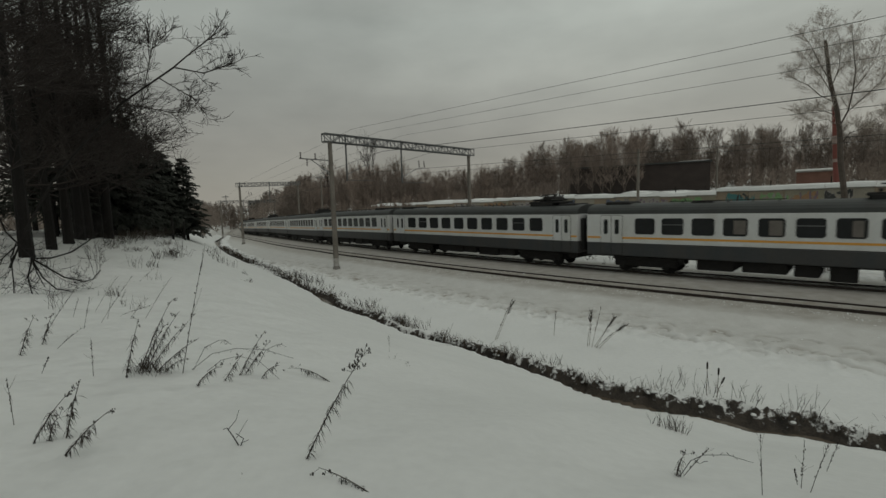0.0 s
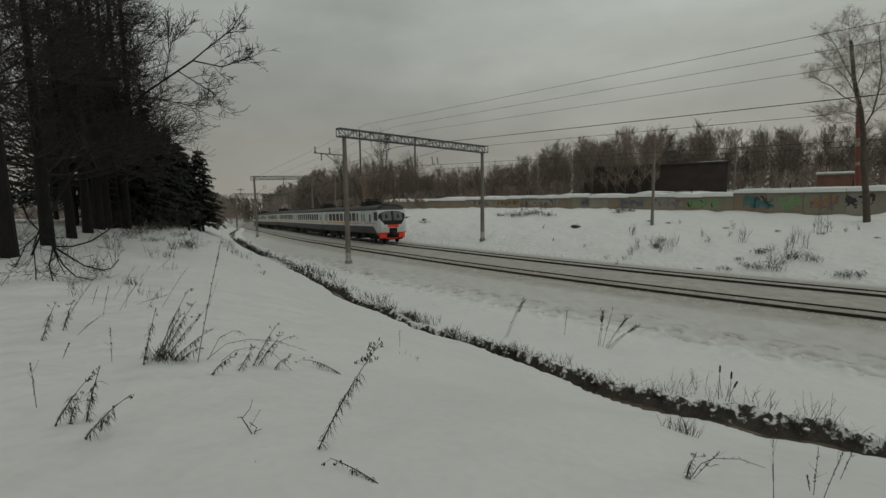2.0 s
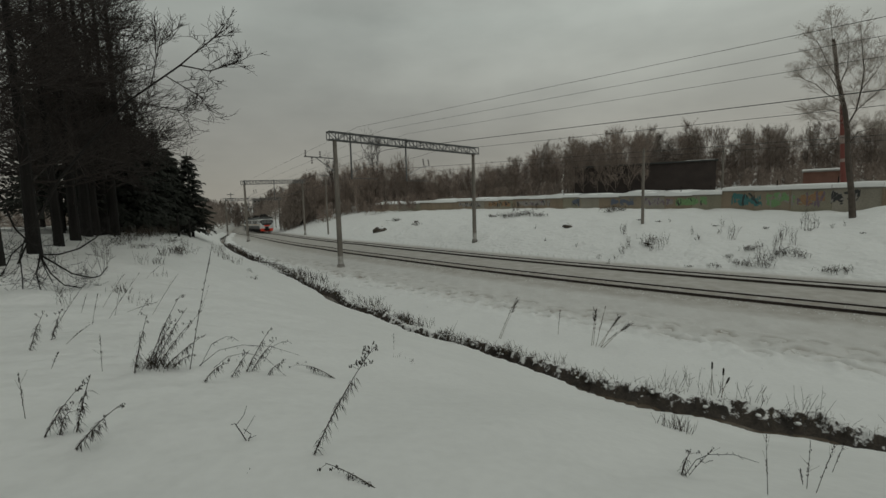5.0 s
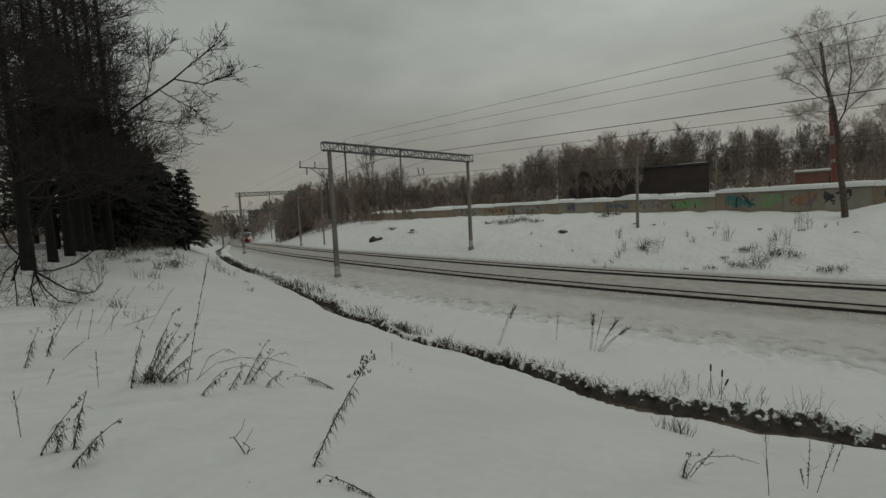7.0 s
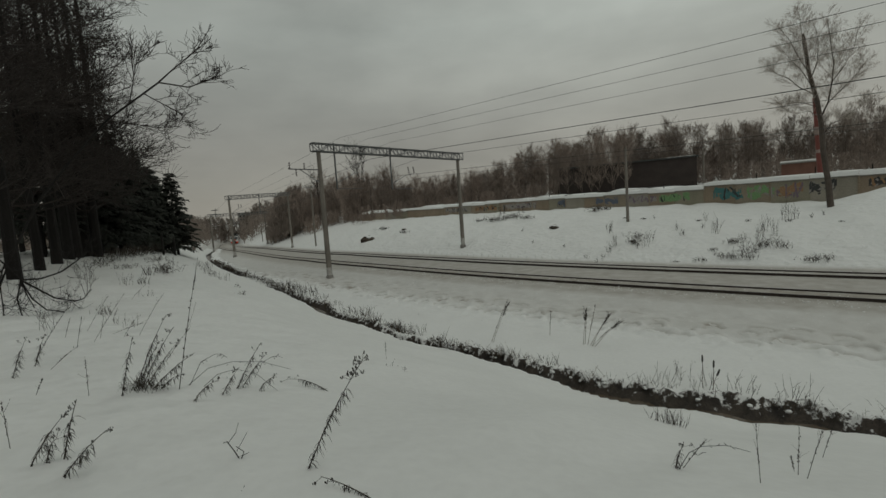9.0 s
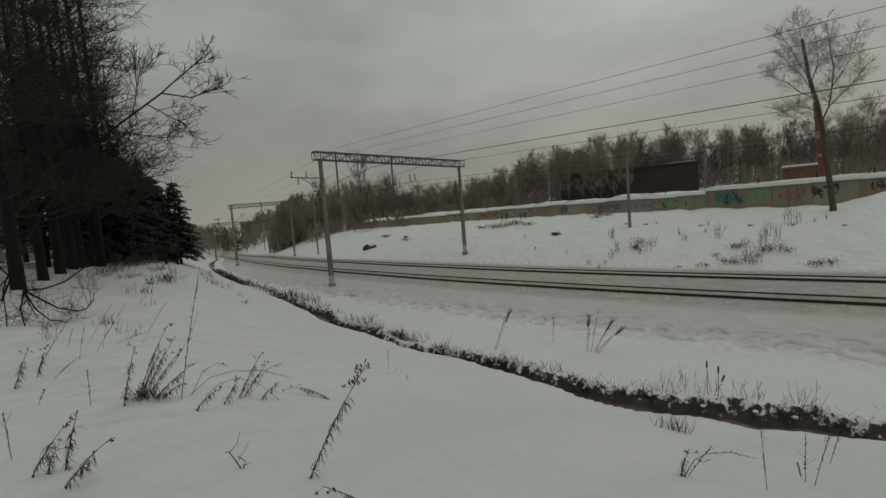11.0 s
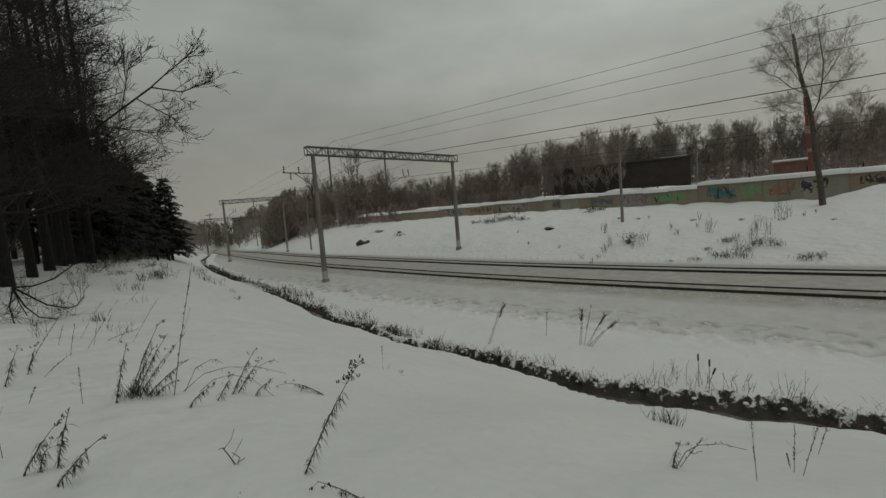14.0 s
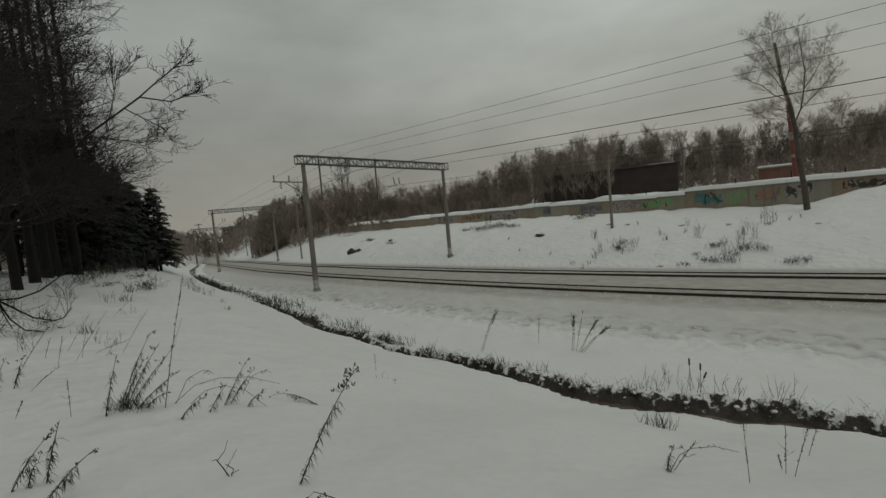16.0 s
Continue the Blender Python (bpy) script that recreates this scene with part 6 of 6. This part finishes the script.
def matted(x, y, wide, high, seed):
    """A low mat of bent dead stems half under the snow."""
    rng = random.Random(seed)
    w = thing("matted_brush", "low mat of dead bent stems in the snow", "brush", Matrix.Translation((x, y, ground_at(x, y))), "matted brush")
    sh = Shape()
    r = 0.0015 + 0.00022 * math.hypot(x, y)
    for i in range(int(18 + 38 * wide)):
        o = Vector((rng.gauss(0, 0.36) * wide, rng.gauss(0, 0.36) * wide, rng.uniform(-0.02, 0.45) * high))
        a, l = rng.uniform(0, 6.283), rng.uniform(0.15, 0.5) * (wide + high) * 0.6
        d = Vector((math.cos(a), math.sin(a), rng.uniform(-0.1, 0.9)))
        m = o + d * l * 0.5 + Vector((0, 0, high * rng.uniform(0.1, 0.5)))
        e = m + (d + Vector((rng.uniform(-0.6, 0.6), rng.uniform(-0.6, 0.6), -0.9))).normalized() * l * 0.5
        sh.tube([o, m, e], [r, r * 0.85, r * 0.5], 3, 0, False)
    tagged(part("brushwood", sh, M_WEED, w), kind="stuff")


def sprig(x, y, wide, high, seed):
    """A few thin upright twigs, forked near their tips."""
    rng = random.Random(seed)
    w = thing("upright_sprig", "few thin upright twigs standing in the snow", "brush", Matrix.Translation((x, y, ground_at(x, y))), "upright sprigs")
    sh = Shape()
    r = 0.0012 + 0.00024 * math.hypot(x, y)
    for i in range(int(3 + 11 * wide)):
        o = Vector((rng.uniform(-0.5, 0.5) * wide, rng.uniform(-0.5, 0.5) * wide, -0.1))
        grow(sh, rng, o, (rng.uniform(-0.25, 0.25), rng.uniform(-0.25, 0.25), 1), high * rng.uniform(0.5, 1.05), r, 1, spread=0.35, lift=0.1, thin=r * 0.4, fork=(2, 4), cheap=1)
    part("twig", sh, M_WEED, w)


MATS = [(21.3, 29.2, 1.01, 0.67), (21.7, 28.5, 0.75, 0.50), (21.0, 29.3, 0.7, 0.5), (18.8, 28.8, 0.96, 0.45), (19.4, 28.1, 0.48, 0.71), (20.2, 31.2, 0.48, 0.48), (17.2, 29.5, 0.56, 0.32), (15.2, 35.2, 0.53, 0.62), (21.5, 26.1, 0.63, 0.39),
        (22.2, 25.8, 0.63, 0.39), (23.0, 39.8, 0.38, 0.17), (18.7, 30.7, 0.33, 0.33), (19.8, 56.6, 0.84, 0.28), (19.3, 46.4, 0.47, 0.14), (20.3, 44.4, 0.41, 0.14), (24.8, 36.1, 0.24, 0.20), (28.4, 31.7, 0.20, 0.12), (16.0, 30.4, 0.32, 0.10),
        (25.7, 33.0, 0.27, 0.27), (-8.5, 77.9, 1.2, 0.6), (-4.2, 65.4, 0.9, 0.4), (6.2, 63.0, 1.0, 0.5), (7.8, 60.4, 1.4, 0.8), (9.2, 60.9, 1.6, 0.9), (10.5, 59.8, 1.5, 0.9), (11.6, 57.2, 1.2, 0.6), (20.2, 56.9, 1.3, 0.8), (21.6, 57.6, 1.2, 0.7), (16.0, 36.3, 0.8, 0.7), (15.3, 35.4, 0.7, 0.4), (12.3, 47.1, 0.5, 0.4), (18.5, 29.3, 0.7, 0.4), (19.9, 28.9, 0.9, 0.6), (20.5, 31.0, 0.6, 0.5),
        (-18.4, 26.6, 1.3, 0.7), (-20.2, 30.2, 1.6, 0.9), (-21.0, 32.5, 1.8, 0.9), (-23.3, 37.5, 2.0, 1.0), (-15.8, 22.0, 1.0, 0.5), (-17.5, 29.1, 0.9, 0.4), (-13.5, 23.4, 0.9, 0.5), (-14.9, 22.5, 0.8, 0.3), (-14.0, 23.8, 0.7, 0.5), (-3.45, 5.08, 0.22, 0.16), (-3.3, 5.06, 0.16, 0.12), (-3.2, 5.1, 0.12, 0.1)]
SPRIGS = [(20.8, 33.7, 0.22, 1.19), (22.4, 31.2, 0.36, 1.07), (23.0, 30.8, 0.45, 1.25), (26.7, 34.5, 0.81, 1.21), (27.3, 34.5, 0.41, 0.82), (15.6, 34.7, 0.88, 1.06), (12.5, 34.4, 0.34, 0.42), (15.5, 40.5, 0.24, 0.70), (19.2, 35.5, 0.26, 0.49),
          (21.2, 31.3, 0.35, 0.53), (20.8, 43.2, 0.09, 0.56), (23.2, 39.0, 0.21, 0.63), (28.3, 34.2, 0.16, 0.52), (29.9, 34.9, 0.17, 0.53), (14.1, 35.9, 0.29, 0.72), (16.6, 35.1, 0.25, 0.90), (-7.4, 10.3, 0.25, 0.3), (-8.3, 11.4, 0.2, 0.25), (-6.2, 9.3, 0.3, 0.3), (-6.6, 9.5, 0.3, 0.25), (-9.4, 11.6, 0.3, 0.6), (-7.4, 8.7, 0.4, 0.7), (-11.1, 14.7, 0.4, 0.5), (-14.0, 28.8, 0.6, 0.45), (-13.1, 27.5, 0.7, 0.5), (-12.2, 26.5, 0.6, 0.4), (-14.9, 30.2, 0.8, 0.6), (-16.6, 33.2, 0.9, 0.6), (-10.7, 24.7, 0.3, 0.25), (-11.2, 16.8, 0.4, 0.4), (-8.9, 14.2, 0.3, 0.3), (-16.7, 29.5, 0.5, 0.5), (-0.7, 8.0, 0.2, 0.14), (-1.0, 8.1, 0.2, 0.15), (-0.6, 7.8, 0.15, 0.12), (-1.4, 2.9, 0.05, 0.09), (-0.7, 3.4, 0.05, 0.07), (-13.7, 18.3, 0.5, 0.6),
          (15.6, 40.6, 0.4, 0.9), (14.3, 36.3, 0.3, 0.7), (13.2, 35.1, 0.5, 0.8), (15.3, 34.3, 0.4, 0.5), (19.3, 35.5, 0.25, 0.5), (19.9, 37.5, 0.2, 0.6), (20.8, 34.0, 0.3, 1.2), (21.0, 35.8, 0.2, 0.5), (20.4, 30.1, 0.5, 0.8), (21.5, 30.4, 0.4, 1.0), (23.2, 32.1, 0.35, 1.1), (21.7, 26.0, 0.5, 0.5), (21.9, 25.5, 0.5, 0.5), (10.9, 38.9, 0.2, 0.4), (9.3, 48.8, 0.2, 0.4), (9.0, 42.3, 0.2, 0.4), (11.6, 35.2, 0.3, 0.4), (11.6, 33.3, 0.3, 0.4),
          (11.2, 74.6, 1.2, 1.3), (13.9, 72.3, 1.0, 1.0)]
for k, row in enumerate(MATS):
    matted(*row, 500 + k)
for k, row in enumerate(SPRIGS):
    sprig(*row, 560 + k)
for k, (x, y, dz) in enumerate(((-13.66, 23.5, 0.5), (-7.4, 10.2, 0.18), (-9.0, 21.1, 0.2), (2.95, 6.06, 0.26), (3.15, 6.15, 0.30), (3.25, 6.2, 0.28), (-12.0, 19.0, 0.4),
                                (-13.0, 21.0, 0.5), (-3.42, 5.12, 0.2))):
    tuft("weed_tuft", "small tuft of dry weed stems in the snow", x, y, dz, 0.16 if k in (3, 4, 5, 8) else 0.35, 30 if k == 8 else 16, 600 + k, M_WEED)


for k, (x, y, h, wide) in enumerate(((6.3, 11.9, 0.55, 0.9), (5.9, 12.1, 0.6, 0.8), (6.9, 11.4, 0.6, 0.7), (7.6, 10.9, 0.55, 0.5), (8.3, 10.4, 0.7, 0.4), (3.4, 14.2, 0.4, 0.5), (-13.2, 36.9, 0.4, 0.6), (-14.0, 38.1, 0.45, 0.7), (-14.7, 39.2, 0.35, 0.6), (-15.4, 40.3, 0.45, 0.7), (-16.2, 41.5, 0.4, 0.7), (-17.1, 42.8, 0.45, 0.7), (-18.0, 44.2, 0.5, 0.7), (-19.5, 46.5, 0.45, 0.8), (-21.8, 50.3, 0.5, 0.8), (-24.6, 55.0, 0.5, 0.8), (-27.6, 60.5, 0.5, 0.9), (-31.1, 66.8, 0.5, 1.0),
                                     (-11.6, 34.6, 0.5, 0.9), (-10.5, 33.0, 0.7, 1.0), (-9.2, 31.2, 0.8, 1.0), (-8.4, 29.9, 0.75, 0.9), (-7.4, 28.2, 0.5, 0.8), (-6.1, 26.1, 0.4, 0.7), (-4.6, 23.7, 0.55, 0.8), (-3.8, 22.7, 0.6, 0.7), (-2.2, 20.4, 0.35, 0.5), (-1.2, 19.0, 0.5, 0.5), (-10.5, 33.0, 0.5, 0.9), (-12.1, 35.4, 0.5, 0.8))):
    tuft("reed_tuft", "thin dry reeds standing on the far bank of the ditch", x, y, h, wide, 12 if k < 6 else 22, 700 + k, M_WEED, "reed tufts")


# ---------------------------------------------------------------- grass on the ditch banks, mound, snow clods
def ditch_grass():
    rng = random.Random(21)
    sh = Shape()
    for i in range(5200):
        s = rng.uniform(-6, 14) if rng.random() < 0.55 else rng.uniform(10, 75)
        clump = noise.noise(Vector((s * 0.9, 3.3, 0)))
        if clump < rng.uniform(-0.25, 0.5):
            continue
        d = float(ditch_d(s)) + float(ditch_wide(s)) * rng.uniform(0.82, 1.12) + max(0, rng.gauss(0, 0.22))
        q, _ = on_line(s, d)
        q.z = float(fall(s)) - 0.46 + 0.05 * rng.random()
        h = rng.uniform(0.06, 0.26) * (1.6 if clump > 0.35 else 1) * (1.3 if s > 14 else 1)
        t = q + Vector((rng.gauss(0, 0.5) * h, rng.gauss(0, 0.5) * h, h))
        r = 0.004 + 0.00035 * max(0, s)
        sh.tube([q, q.lerp(t, 0.6) + Vector((0, 0, h * 0.08)), t], [r, r * 0.8, r * 0.3], 3, 1 if rng.random() < 0.35 else 0, False)
    tagged(part("ditch_grass", sh, [M_WEED_DARK, M_STRAW]), "ragged dead grass fringing the far bank of the ditch", "grass", kind="stuff")


ditch_grass()


def lump(rng, sh, c, r, flat=0.7, slot=0):
    v = []
    for i in range(3):
        e = (-0.6, 0.25, 0.85)[i]
        k = math.sqrt(max(0.05, 1 - e * e))
        for j in range(6):
            a = 6.283 * (j + 0.5 * i) / 6
            g = r * rng.uniform(0.75, 1.2)
            v.append((c.x + g * k * math.cos(a), c.y + g * k * math.sin(a), c.z + g * e * flat))
    f = [tuple(range(5, -1, -1)), tuple(range(12, 18))]
    for i in range(2):
        f += [(6 * i + j, 6 * i + (j + 1) % 6, 6 * i + 6 + (j + 1) % 6, 6 * i + 6 + j) for j in range(6)]
    sh.add(v, f, slot)


def snow_clods():
    rng = random.Random(22)
    sh = Shape()
    spots = []
    for i in range(1800):
        s = rng.uniform(-14, 34)
        band = rng.random()
        d = rng.gauss(-12.2, 1.4) if band < 0.20 else rng.gauss(-DN - 1.5, 0.35) if band < 0.66 else rng.uniform(-DN - 0.7, -DN + 0.7) if band < 0.74 else rng.gauss(-9.5, 0.6) if band < 0.9 else rng.uniform(1.2, 2.4)
        q, _ = on_line(s, d)
        spots.append((q.x, q.y, rng.uniform(0.03, 0.07) if band < 0.20 else rng.uniform(0.012, 0.04)))
    z = ground(np.array([q[0] for q in spots]), np.array([q[1] for q in spots]), False)[0]
    for (x, y, r), h in zip(spots, z):
        lump(rng, sh, Vector((x, y, float(h) + r * (0.2 if r < 0.05 else -0.02))), r, 0.65 if r < 0.05 else 0.22)
    for i in range(80):
        s = rng.uniform(-7, 6) if i % 3 else rng.uniform(5, 28)
        d = float(ditch_d(s)) + float(ditch_wide(s)) * rng.uniform(0.86, 1.08)
        q, _ = on_line(s, d)
        w = (d - float(ditch_d(s))) / float(ditch_wide(s))
        q.z += -0.40 - 0.42 * (1 - w)
        lump(rng, sh, q, rng.uniform(0.02, 0.085), 0.45)
    tagged(part("snow_clods", sh, M_CAP, smooth=True), "loose clods of snow scattered beside the track", "snow", kind="stuff")


snow_clods()


def mound(x, y, r, label):
    rng = random.Random(int(x * 10))
    m = thing("brush_mound", label, "brush pile", Matrix.Translation((x, y, ground_at(x, y))), "brush piles")
    a, b = Shape(), Shape()
    lump(rng, a, Vector((0, 0, r * 0.1)), r, 0.55)
    part("earth", a, M_SOIL, m)
    lump(rng, b, Vector((0.1 * r, 0.15 * r, r * 0.42)), r * 0.72, 0.3)
    part("snow_cap", b, M_CAP, m, smooth=True)


mound(-10.0, 69.0, 1.15, "dark heap of brush with snow on top")
mound(12.3, 47.0, 0.55, "small dark heap half buried in snow")
mound(-4.5, 70.0, 0.4, "small dark heap half buried in snow")
for x, y in ((-24.4, 42.0), (-25.6, 46.0)):
    pst = thing("fence_post", "thin dark wooden post standing in the snow", "post", Matrix.Translation((x, y, ground_at(x, y))), "posts")
    sh = Shape()
    sh.tube([(0, 0, -0.3), (0, 0, 1.5), (0.01, 0, 1.9)], [0.10, 0.09, 0.07], 7)
    part("shaft", sh, M_BARK, pst)


# ---------------------------------------------------------------- what moves
def gone(t):
    """Metres that the train has gone by t seconds: it gathers a little speed."""
    if t > 4.0:
        return 99.7 + 27.6 * (t - 4.0)
    return float(np.interp(t, [0.5 * i for i in range(9)], [0.0, 11.9, 23.3, 35.0, 47.0, 59.4, 72.4, 85.9, 99.7]))


def motions():
    """The train draws away along the far track."""
    times = [0.5 * i for i in range(33)]
    for car, back, length in TRAIN:
        walk(car, [(t, car_pose(NOSE + back + gone(t), length)) for t in times])


motions()
